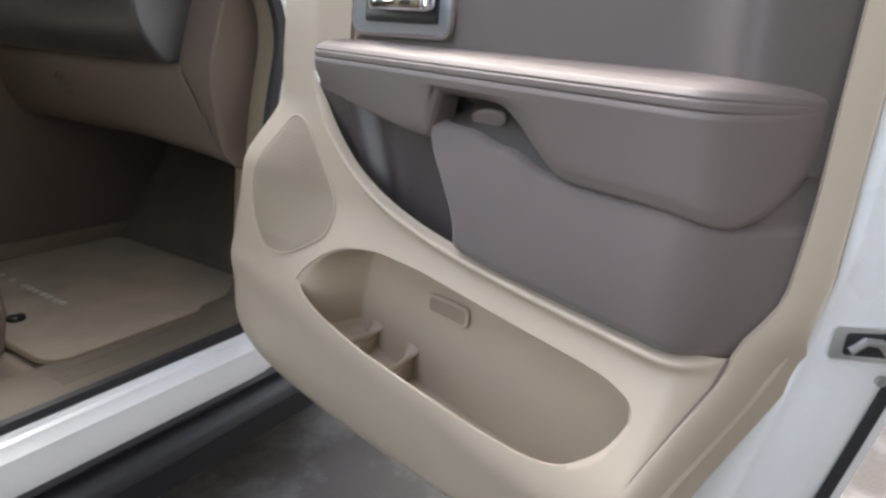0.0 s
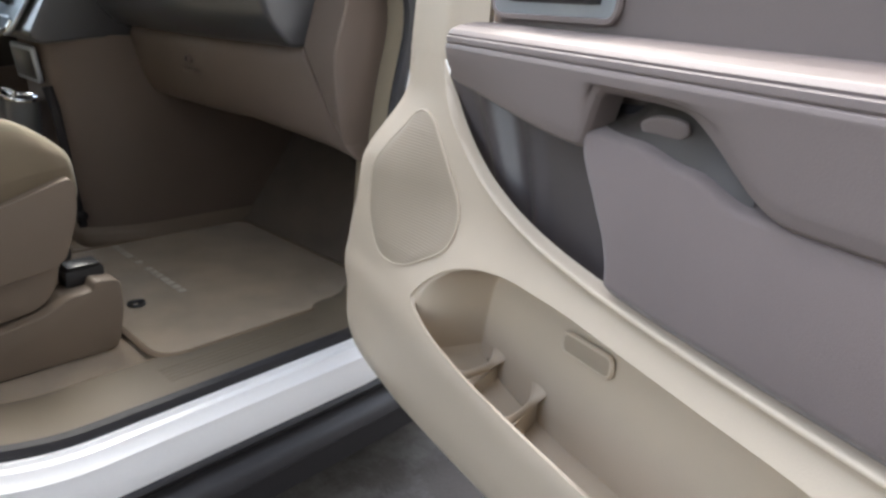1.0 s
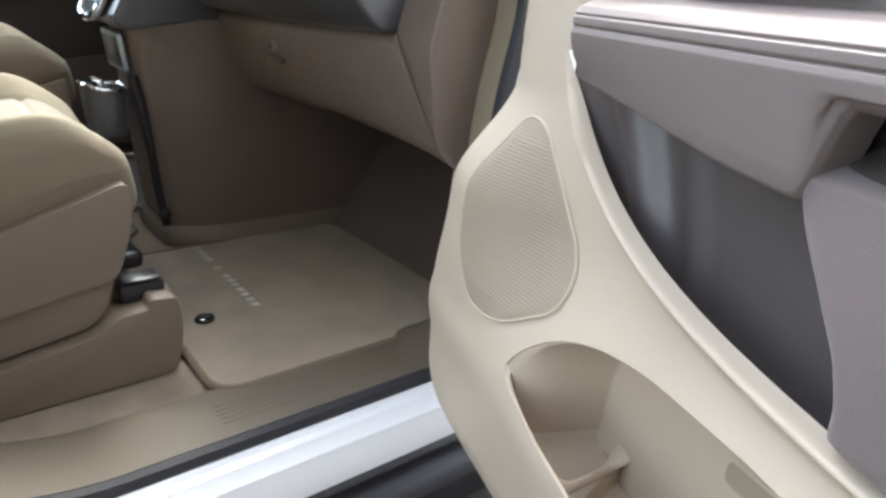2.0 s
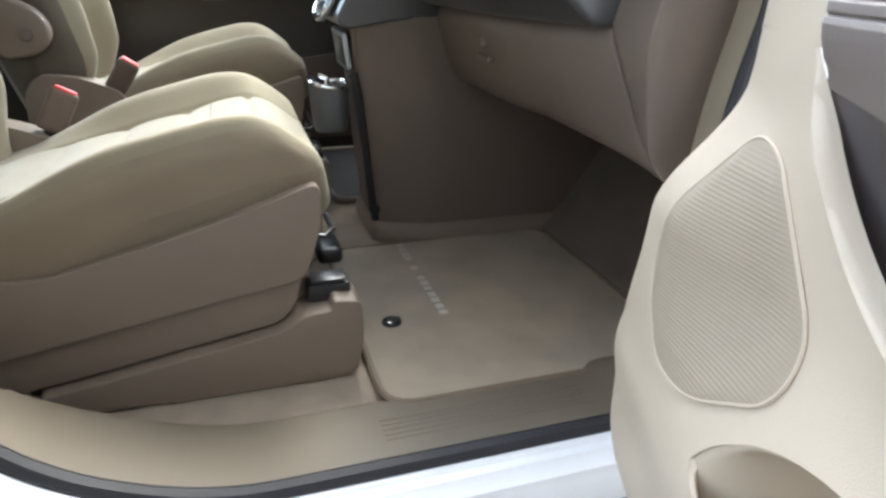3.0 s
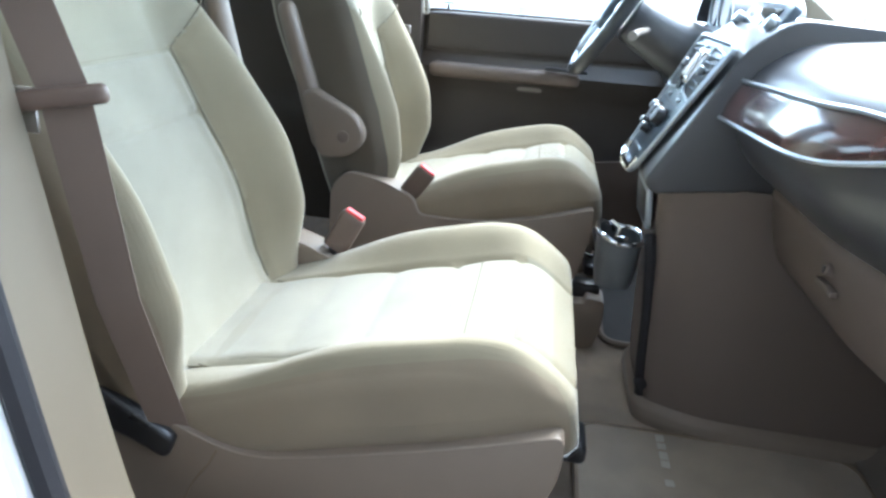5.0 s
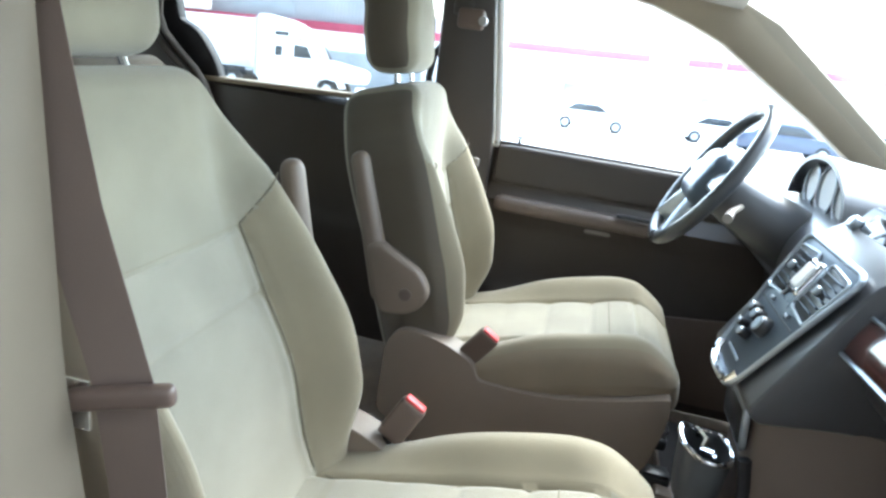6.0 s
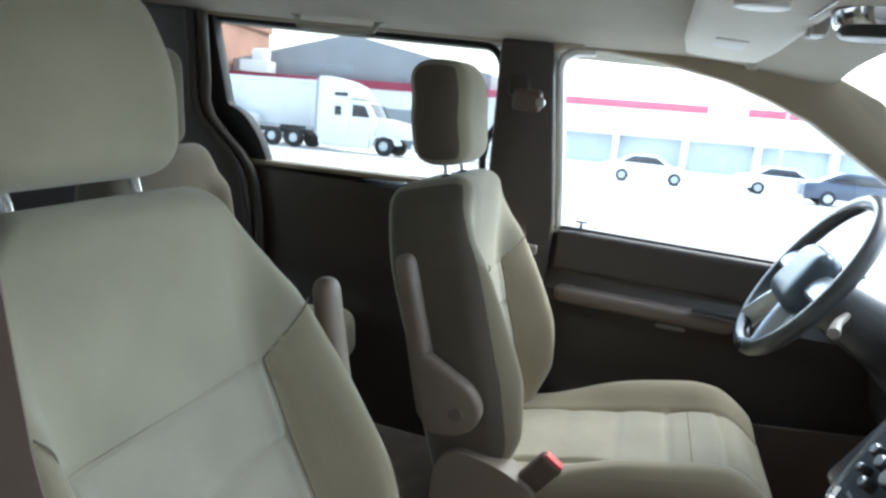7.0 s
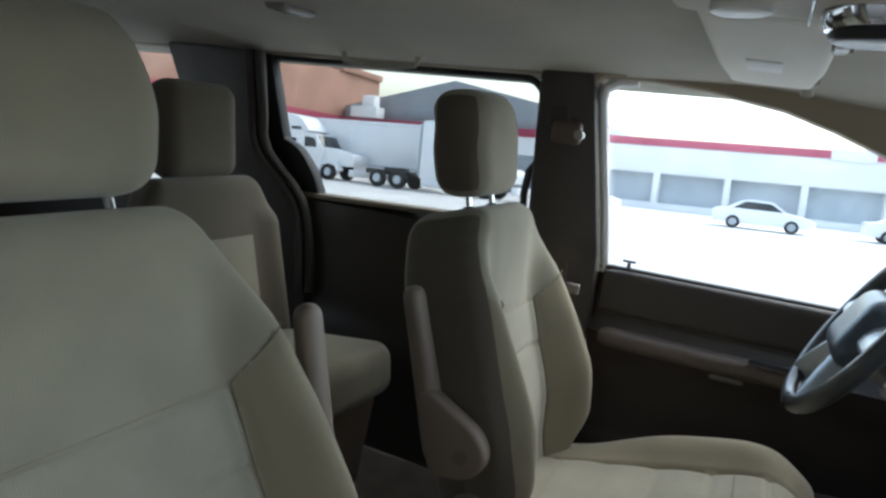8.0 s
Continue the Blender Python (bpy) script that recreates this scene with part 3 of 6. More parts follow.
roof_vent = thing("ceiling_vent", "dark oval air vent in the headliner", "air vent", (-0.200, -0.480, 1.69))
part("frame", soft((0.10, 0.06, 0.018), 0.012, 8, m=Matrix.Translation((-0.200, -0.480, 1.681))), M_DARKLENS, roof_vent)
part("slat", box(-0.240, -0.160, -0.483, -0.477, 1.6695, 1.675, 0.002), M_GLOSSBLACK, roof_vent)
coat_hook = thing("assist_handle", "beige folding assist handle on the roof rail", "grab handle", (-0.70, -0.55, 1.63))
part("handle", tube([(-0.665, -0.67, 1.655), (-0.655, -0.66, 1.628), (-0.650, -0.60, 1.620), (-0.650, -0.50, 1.620), (-0.655, -0.44, 1.628), (-0.665, -0.43, 1.655)], 0.009, 8), M_LINER, coat_hook)
for yy in (-0.67, -0.43):
    part("mount", soft((0.03, 0.035, 0.018), 0.007, 6, m=Matrix.Translation((-0.668, yy, 1.655))), M_LINER, coat_hook)


# ---- dashboard ----
dash = thing("dashboard", "black dashboard with a wood strip over beige lower panels", "dashboard", (0, 1.1, 0.43))
DASH = rounded([(0.945, 0.985, 0.01), (0.875, 0.975, 0.02), (0.822, 1.02, 0.05), (0.800, 1.085, 0.04), (0.812, 1.150, 0.04), (0.88, 1.205, 0.06), (1.05, 1.222, 0.05), (1.50, 1.165, 0.02), (1.50, 0.98, 0)], 5)


def dash_bow(x):
    """The dashboard's face draws back towards its end beside the door."""
    return 0.072 * smooth(0.40, 0.82, x) ** 1.2


def slanted(bm, fixed, edge):
    """Slant the joint between the glove box and the end panel: it runs outwards as it goes down."""
    for v in bm.verts:
        k = (v.co.x - fixed) / (edge - fixed)
        v.co.x += k * min(0.056, max(-0.05, 0.65 * (0.905 - v.co.z)))
    return bm


def bowed(bm, sink=0.0):
    cut_across(bm, [0.41 + 0.02 * i for i in range(20)])
    for v in bm.verts:
        v.co.z -= sink * max(0.0, v.co.x - 0.55) * smooth(0.97, 0.85, v.co.z)
        v.co.y += dash_bow(v.co.x) * smooth(1.45, 1.1, v.co.y)
    return bm


part("upper_pad", bowed(prism(DASH, "x", -0.80, 0.746, 0.008, 3)), M_BLACK, dash, "black soft dashboard pad")


def wood_strip(s, t):
    """The strip lies back, its top edge further forward than its lower one; both ends run out."""
    x = mix(0.055, 0.742, s)
    half = 0.0285 * (1 - smooth(0.14, 0.0, s) ** 2) ** 0.7 * (1 - 0.92 * smooth(0.66, 1.0, s) ** 1.3) + 0.001
    z = 1.102 + 0.034 * s + 0.014 * smooth(0.6, 1.0, s) + half * (2 * t - 1)
    y = 0.7900 + 0.012 * (2 * t - 1) * half / 0.0285 - 0.004 * (1 - (2 * t - 1) ** 2)
    return Vector((x, y + dash_bow(x), z))


part("wood_strip", grid(wood_strip, 36, 8, 0.006), M_WOOD, dash, "polished dark red burl wood strip")
part("wood_trim", tube([wood_strip(i / 30, 0) - Vector((0, 0.002, 0.002)) for i in range(31)] + [wood_strip(1 - i / 30, 1) + Vector((0, -0.002, 0.002)) for i in range(31)], 0.0035, 6, True), M_SILVER, dash, "thin silver edge of the wood strip")
GLOVE = rounded([(0.905, 0.985, 0.01), (0.890, 0.96, 0.02), (0.912, 0.87, 0.06), (0.940, 0.815, 0.03), (1.00, 0.805, 0.02), (1.25, 0.90, 0.02), (1.25, 0.98, 0)], 5)
glove = part("glove_box", bowed(slanted(prism(GLOVE, "x", 0.135, 0.7915, 0.004, 2), 0.135, 0.7915), 0.15), M_BROWN, dash, "brown glove box lid")
part("lock", join(cyl((0.425, 0.903, 0.925), (0.425, 0.8895, 0.927), 0.010, bevel=0.003), box(0.395, 0.455, 0.893, 0.905, 0.895, 0.905, 0.003)), M_BROWN, glove, "round glove box lock")
part("keyhole", box(0.422, 0.428, 0.887, 0.8905, 0.921, 0.932, 0.001), M_GLOSSBLACK, glove, "dark keyhole")
END = rounded([(0.955, 1.165, 0.01), (0.918, 1.05, 0.03), (0.892, 0.965, 0.03), (0.912, 0.87, 0.06), (0.940, 0.814, 0.03), (1.00, 0.803, 0.02), (1.25, 0.83, 0.0), (1.25, 1.165, 0)], 5)
part("end_panel", bowed(slanted(prism(END, "x", 0.794, 0.834, 0.004, 2), 0.834, 0.794), 0.15), M_BROWN, dash, "brown end panel beside the glove box")
part("driver_lower", prism([(p[0] + 0.01, p[1]) for p in GLOVE], "x", -0.80, -0.175, 0.012, 3), M_TAUPE_SHADED, dash, "taupe lower panel under the steering column")
part("under_panel", box(-0.78, 0.80, 1.10, 1.40, 0.815, 0.86, 0.01), M_DARK, dash, "underside of the dashboard, darkened as shade")

solid("wall_east_front", box(0.800, 0.865, 1.12, 1.50, 0.40, 1.20, 0.01), M_DARK, "inner wall beside the dashboard, darkened as shade", "wall", "structure")
solid("kick_panel", prism(rounded([(1.06, 0.44, 0.03), (1.42, 0.44, 0), (1.42, 1.0, 0), (1.10, 1.0, 0.03)], 4), "x", 0.785, 0.86, 0.012), M_TRIM, "beige kick panel under the dashboard end", "trim", "structure")

# centre stack: its face rises forwards
FACE = Matrix.Translation((-0.010, 0.668, 0.945)) @ Matrix(((1, 0, 0, 0), (0, 0.4540, -0.8910, 0), (0, 0.8910, 0.4540, 0), (0, 0, 0, 1)))
stack = thing("centre_stack", "blue-grey centre stack with vents, knobs and silver edging", "control panel", (-0.01, 0.8, 0.9))
part("body", prism(rounded([(0.692, 0.928, 0.015), (0.672, 0.948, 0.02), (0.795, 1.186, 0.03), (0.86, 1.24, 0.03), (1.10, 1.23, 0), (1.10, 0.965, 0), (0.80, 0.944, 0.03)], 4), "x", -0.165, 0.150, 0.016, 3), M_BLACK, stack, "black moulded stack housing")


def face_poly(a, b, y0, y1, r):
    return rounded([(-a, y0, r), (a, y0, r), (b, y1, r), (-b, y1, r)], 6)


part("face_panel", prism(face_poly(0.075, 0.140, 0.0, 0.268, 0.03), "z", 0.001, 0.008, 0.003, m=FACE), M_STACK, stack, "blue-grey face panel")
part("edging", tube([FACE @ Vector((x, y, 0.008)) for x, y in face_poly(0.079, 0.145, -0.006, 0.272, 0.032)], 0.0055, 8, True), M_SILVER, stack, "bright silver edging")
part("lower_tip", tube([FACE @ Vector((x, y, 0.009)) for x, y in ((-0.074, 0.025), (-0.066, 0.004), (-0.04, -0.005), (0.0, -0.007), (0.04, -0.005), (0.066, 0.004), (0.074, 0.025))], 0.009, 8), M_CHROME, stack, "chrome lower edge")
for sg in (-1, 1):
    vent = part("air_vent", prism(rounded([(sg * 0.032, 0.168, 0.008), (sg * 0.108, 0.160, 0.01), (sg * 0.122, 0.246, 0.012), (sg * 0.036, 0.252, 0.01)], 4), "z", 0.008, 0.011, 0.001, m=FACE), M_GLOSSBLACK, stack, "black air vent")
    for k in range(6):
        yy = 0.176 + 0.0125 * k
        part("slat", box(min(sg * 0.036, sg * (0.106 + 0.002 * k)), max(sg * 0.036, sg * (0.106 + 0.002 * k)), yy, yy + 0.003, 0.011, 0.016, 0.001, m=FACE), M_STACK, vent)
    part("vent_knob", soft((0.012, 0.018, 0.012), 0.005, 6, m=FACE @ Matrix.Translation((sg * 0.075, 0.21, 0.018))), M_SILVER, vent, "silver vent knob")
    part("vent_frame", tube([FACE @ Vector((x, y, 0.011)) for x, y in rounded([(sg * 0.028, 0.164, 0.01), (sg * 0.112, 0.156, 0.012), (sg * 0.127, 0.250, 0.014), (sg * 0.032, 0.256, 0.012)], 4)], 0.003, 6, True), M_SILVER, vent, "silver vent frame")
clock = part("clock", soft((0.052, 0.070, 0.016), 0.008, 10, m=FACE @ Matrix.Translation((0, 0.212, 0.013))), M_CHROME, stack, "bright chrome clock surround")
part("dial", soft((0.034, 0.046, 0.004), 0.0019, 8, m=FACE @ Matrix.Translation((0, 0.212, 0.022))), M_WHITE, clock, "white clock dial")
for kx, ky, kr in ((-0.055, 0.112, 0.012), (-0.022, 0.108, 0.014), (0.020, 0.104, 0.020), (-0.048, 0.078, 0.009), (-0.014, 0.070, 0.011)):
    knob = part("knob", cyl(FACE @ Vector((kx, ky, 0.008)), FACE @ Vector((kx, ky, 0.026)), kr, kr * 0.85, bevel=0.002), M_GLOSSBLACK, stack, "black rotary knob")
    part("knob_cap", cyl(FACE @ Vector((kx, ky, 0.026)), FACE @ Vector((kx, ky, 0.0285)), kr * 0.75, kr * 0.6, bevel=0.0008), M_SILVER, knob, "silver knob cap")
for bx in (-0.05, 0.045):
    part("button", soft((0.016, 0.008, 0.008), 0.003, 5, m=FACE @ Matrix.Translation((bx, 0.146, 0.010))), M_SILVER, stack, "small silver button")
part("button_strip", box(-0.05, 0.03, 0.030, 0.036, 0.008, 0.0095, 0.001, m=FACE), M_SILVER, stack, "row of small markings")
part("panel_split", box(-0.095, 0.095, 0.134, 0.1365, 0.0078, 0.0088, 0, m=FACE), M_GLOSSBLACK, stack, "dark joint across the panel")
part("display", prism(rounded([(-0.13, 0.29, 0.01), (0.13, 0.29, 0.01), (0.125, 0.375, 0.012), (-0.125, 0.375, 0.012)], 4), "z", -0.01, 0.006, 0.003, m=FACE @ pose(0, 0, 0, -6, 0, 0)), M_STACK, stack, "blue-grey display panel")
part("screen", box(-0.085, 0.085, 0.302, 0.362, 0.006, 0.008, 0.001, m=FACE @ pose(0, 0, 0, -6, 0, 0)), M_WINDOWDARK, stack, "dark display screen")
for sx in (-0.107, 0.107):
    part("knob", cyl(FACE @ pose(0, 0, 0, -6, 0, 0) @ Vector((sx, 0.33, 0.006)), FACE @ pose(0, 0, 0, -6, 0, 0) @ Vector((sx, 0.33, 0.022)), 0.014, 0.012, bevel=0.002), M_SILVER, stack, "silver radio knob")

# lower console with its bin and cup holder
console = thing("centre_console", "brown carpeted lower console under the stack", "console", (0, 0.9, 0.43))
CONSOLE_PLAN = rounded([(-0.165, 1.34, 0), (-0.160, 0.86, 0.08), (-0.115, 0.735, 0.05), (0.112, 0.735, 0.035), (0.160, 0.850, 0.08), (0.172, 1.34, 0)], 8)


def console_wall(levels):
    """The console's side: its plan drawn upwards through levels of (height, shift of the front, outset)."""
    n = len(CONSOLE_PLAN) - 1

    def f(s, t):
        i, j = min(n - 1, int(s * n)), min(len(levels) - 2, int(t * (len(levels) - 1)))
        e, g = s * n - i, t * (len(levels) - 1) - j
        x, y = (mix(CONSOLE_PLAN[i][k], CONSOLE_PLAN[i + 1][k], e) for k in (0, 1))
        z, push, out = (mix(levels[j][k], levels[j + 1][k], g) for k in range(3))
        return Vector((x * (1 + out / 0.14), y + (push - out) * smooth(1.3, 0.75, y), z))
    return grid(f, n * 2, (len(levels) - 1) * 3, 0.006)


part("body", console_wall([(0.43, 0.030, 0), (0.47, 0.018, 0), (0.53, 0.010, 0), (0.62, 0.002, 0), (0.75, -0.012, -0.004), (0.88, -0.026, -0.008), (0.952, -0.032, -0.006)]), M_BROWN, console, "brown carpeted console wall", angle=60)
part("skirt", console_wall([(0.428, 0.024, 0.016), (0.446, 0.020, 0.017), (0.468, 0.016, 0.012), (0.480, 0.016, 0.002)]), M_SHIELD, console, "tan foot of the console", angle=60)
part("slot_frame", prism(rounded([(-0.075, 0.0, 0.01), (0.075, 0.0, 0.01), (0.075, 0.085, 0.01), (-0.075, 0.085, 0.01)], 4), "z", 0.0, 0.012, 0.003, m=Matrix.Translation((0.0, 0.716, 0.835)) @ pose(0, 0, 0, 97, 0, 0)), M_SILVER, console, "silver frame of the open bin")
part("slot", box(-0.064, 0.064, 0.010, 0.074, 0.0105, 0.0135, 0.002, m=Matrix.Translation((0.0, 0.716, 0.835)) @ pose(0, 0, 0, 97, 0, 0)), M_GLOSSBLACK, console, "dark bin opening")
part("edge_strip", tube([(0.098, 0.756, 0.48), (0.098, 0.746, 0.55), (0.097, 0.738, 0.66), (0.094, 0.724, 0.78), (0.090, 0.714, 0.83)], 0.012, 8), M_RUBBER, console, "black edge strip of the console")
part("hinge_knob", cyl((0.095, 0.750, 0.51), (0.116, 0.750, 0.51), 0.013, bevel=0.003), M_RUBBER, console)
cup_holder = thing("cup_holder", "grey metallic pull-out cup holder with a chrome rim", "cup holder", (-0.01, 0.68, 0.68))
CUP = [(math.copysign(abs(math.cos(a)) ** 0.7, math.cos(a)), math.copysign(abs(math.sin(a)) ** 0.7, math.sin(a))) for a in [2 * math.pi * i / 40 for i in range(40)]]


def cup_wall(s, t):
    x, y = CUP[int(round(s * 40)) % 40]
    k = mix(0.80, 1, t ** 0.6)
    return Vector((0.010 + 0.058 * x * k, 0.668 + 0.046 * y * k, mix(0.690, 0.792 + 0.010 * smooth(-0.2, -0.9, y), t)))


part("bin", grid(cup_wall, 40, 8, 0.004, True), M_CUP, cup_holder, "grey metallic cup holder bin", angle=60)
part("floor_plate", box(-0.030, 0.050, 0.636, 0.70, 0.692, 0.698, 0.003), M_CUP, cup_holder)
part("rim", tube([cup_wall(i / 40, 1.0) + Vector((0, 0, 0.003)) for i in range(40)], 0.0055, 8, True), M_CHROME, cup_holder, "bright chrome rim")
part("finger", tube([(-0.03, 0.66, 0.792), (-0.015, 0.652, 0.812), (0.005, 0.668, 0.806), (0.02, 0.662, 0.790), (0.045, 0.678, 0.800)], 0.006, 6), M_CHROME, cup_holder, "chrome spring finger")

# ---- steering wheel and instruments ----
WHEEL = Matrix.Translation((-0.42, 0.632, 1.230)) @ pose(0, 0, 0, 61, 0, 0)
wheel = thing("steering_wheel", "black steering wheel with a silver-grey hub", "steering wheel", (-0.42, 0.632, 1.23))
part("rim", tube([WHEEL @ Vector((0.180 * math.cos(a), 0.180 * math.sin(a), 0)) for a in [2 * math.pi * i / 64 for i in range(64)]], 0.0165, 12, True), M_WHEEL, wheel, "black leather rim")
part("hub", soft((0.17, 0.135, 0.06), 0.035, 14, lambda p: Vector((p.x * (1 - 0.9 * p.y), p.y, p.z)), WHEEL @ Matrix.Translation((0, -0.005, 0.0))), M_STACK, wheel, "grey airbag cover")
for a0, a1, w in ((170, 188, 0.028), (-8, 10, 0.028), (228, 250, 0.022), (290, 312, 0.022)):
    mid = radians((a0 + a1) / 2)
    part("spoke", tube([WHEEL @ Vector((0.055 * math.cos(mid), 0.05 * math.sin(mid), -0.005)), WHEEL @ Vector((0.12 * math.cos(mid), 0.12 * math.sin(mid), 0.0)), WHEEL @ Vector((0.175 * math.cos(mid), 0.175 * math.sin(mid), 0.0))], w, 10, flat=0.45), M_SILVER, wheel, "silver spoke")
part("column", join(cyl((-0.42, 0.66, 1.205), (-0.42, 0.92, 1.075), 0.055, 0.085, bevel=0.01)), M_BLACK, wheel, "black column cover")
part("stalk", tube([(-0.36, 0.70, 1.18), (-0.30, 0.67, 1.175), (-0.25, 0.655, 1.17)], lambda s: mix(0.007, 0.011, s), 8), M_DARKLENS, wheel, "grey wiper stalk")
part("stalk", tube([(-0.48, 0.70, 1.18), (-0.55, 0.68, 1.18), (-0.60, 0.67, 1.175)], lambda s: mix(0.007, 0.011, s), 8), M_GLOSSBLACK, wheel, "black light stalk")
ignition = thing("ignition_switch", "black ignition switch in the dashboard", "ignition switch", (-0.22, 0.80, 1.05))
part("bezel", cyl((-0.225, 0.815, 1.055), (-0.225, 0.775, 1.065), 0.030, 0.024, bevel=0.004), M_GLOSSBLACK, ignition)
part("key_slot", cyl((-0.225, 0.776, 1.065), (-0.225, 0.770, 1.0665), 0.014, bevel=0.001), M_CHROME, ignition, "chrome key slot")
cluster = thing("instrument_cluster", "hooded black instrument cluster with white dials", "instrument cluster", (-0.42, 0.88, 1.2))
part("hood", grid(lambda s, t: Vector((-0.42 + 0.20 * math.cos(math.pi * (1 - s)), mix(0.852, 1.0, t), 1.20 + 0.115 * math.sin(math.pi * s) * mix(1, 0.85, t))), 24, 6, 0.012), M_BLACK, cluster, "black curved hood")
part("backing", prism([(-0.60, 1.19), (-0.24, 1.19), (-0.27, 1.26), (-0.34, 1.295), (-0.42, 1.305), (-0.50, 1.295), (-0.57, 1.26)], "y", 0.890, 0.908, 0.003), M_GLOSSBLACK, cluster)
for cx, cr in ((-0.525, 0.046), (-0.42, 0.056), (-0.312, 0.048)):
    ring = part("dial_ring", tube([(cx + cr * math.cos(a), 0.876, 1.238 + cr * math.sin(a)) for a in [2 * math.pi * i / 32 for i in range(32)]], 0.003, 8, True), M_SILVER, cluster, "silver dial ring")
    part("dial_face", cyl((cx, 0.892, 1.238), (cx, 0.880, 1.238), cr * 0.95), M_WHITE, ring, "white dial face")

# ---- open passenger door: u along the door from the hinge, w towards the cabin side ----
DOOR_M = Matrix(((0.9404, 0.3400, 0, 1.176), (-0.3400, 0.9404, 0, 0.855), (0, 0, 1, 0), (0, 0, 0, 1)))
door = thing("passenger_door", "open front passenger door with taupe and beige trim", "car door", m=DOOR_M)
ROOT[door] = Matrix()


def bend(u, z):
    """The rear end of the trim turns outwards, more sharply low down."""
    return mix(0.10 * smooth(0.700, 0.800, u) ** 1.6, 0.11 * smooth(0.722, 0.796, u) ** 1.25, smooth(0.84, 0.77, z))


def D(u, w, z):
    return Vector((u, -w + bend(u, z), z))


def seam_z(u):
    """Where the taupe upper trim meets the beige lower trim."""
    return min(1.012, 0.826 + 0.205 * math.exp(-(u - 0.062) / 0.118)) if u > 0.062 else 1.012


def bottom_z(u):
    return 0.452 + 0.155 * max(0.0, u) ** 1.35 + 0.10 * smooth(-0.06, -0.20, u) ** 2


def left_u(z):
    return -0.188 + 0.045 * smooth(0.68, 0.83, z) + 0.072 * smooth(0.80, 1.02, z) + 0.02 * smooth(0.53, 0.47, z)


def lerp_row(row, z):
    for (w0, z0), (w1, z1) in zip(row, row[1:]):
        if z <= z1:
            return mix(w0, w1, max(0.0, z - z0) / max(1e-6, z1 - z0))
    return row[-1][0]


def panel_w(u, z):
    """How far the lower panel stands out at a place on it."""
    zb, zt = bottom_z(u), seam_z(u)
    row = ((0.004, zb), (0.024, zb + 0.010), (0.036, zb + 0.030), (0.050, zb + 0.075), (0.0665, max(0.645, zb + 0.085)), (0.068, max(0.660, zb + 0.09)), (0.067, 0.675), (0.064, 0.69), (0.058, 0.71), (0.048, 0.73), (0.038, 0.75),
           (0.029, 0.77), (0.021, 0.79), (0.014, 0.812), (0.011, 0.83), (0.010, 1.10))
    w = sum(lerp_row(row, z + d) for d in (-0.012, -0.006, 0, 0.006, 0.012)) / 5 if z > zb + 0.03 else lerp_row(row, z)
    k = smooth(0.140, -0.05, u) * smooth(0.97, 0.84, z)
    w = w + max(0.0, 0.062 - w) * k * smooth(zb + 0.02, zb + 0.10, z)
    edge = left_u(z)
    w -= mix(0.050, 0.022, smooth(0.86, 1.0, z)) * smooth(edge + 0.085, edge - 0.004, u) ** 2
    lip = smooth(0.068, 0.115, u) * (1 - smooth(0.738, 0.756, u))
    return w + lip * (0.010 * math.exp(-((z - zt + 0.006) / 0.007) ** 2) - 0.012 * smooth(zt - 0.004, zt, z))


POCKET_LOW = ((0.120, 0.701), (0.127, 0.693), (0.152, 0.684), (0.198, 0.674), (0.295, 0.667), (0.403, 0.668), (0.513, 0.673), (0.601, 0.680), (0.640, 0.687), (0.670, 0.699), (0.692, 0.717), (0.707, 0.737), (0.714, 0.756))
POCKET_HIGH = ((0.120, 0.701), (0.127, 0.716), (0.140, 0.734), (0.171, 0.757), (0.220, 0.776), (0.285, 0.788), (0.386, 0.791), (0.495, 0.788), (0.582, 0.786), (0.656, 0.785), (0.690, 0.781), (0.707, 0.772), (0.714, 0.756))


def curve_at(pts, u):
    """Height of a curve at u, its corners rounded off away from the ends."""
    reach = min(0.022, 0.7 * max(0.0, u - pts[0][0]), 0.7 * max(0.0, pts[-1][0] - u))
    total = 0.0
    for k in range(-3, 4):
        v = u + reach * k / 3
        z = pts[-1][1]
        for (a, z0), (b, z1) in zip(pts, pts[1:]):
            if v <= b:
                z = mix(z0, z1, max(0.0, v - a) / (b - a))
                break
        total += z
    return total / 7


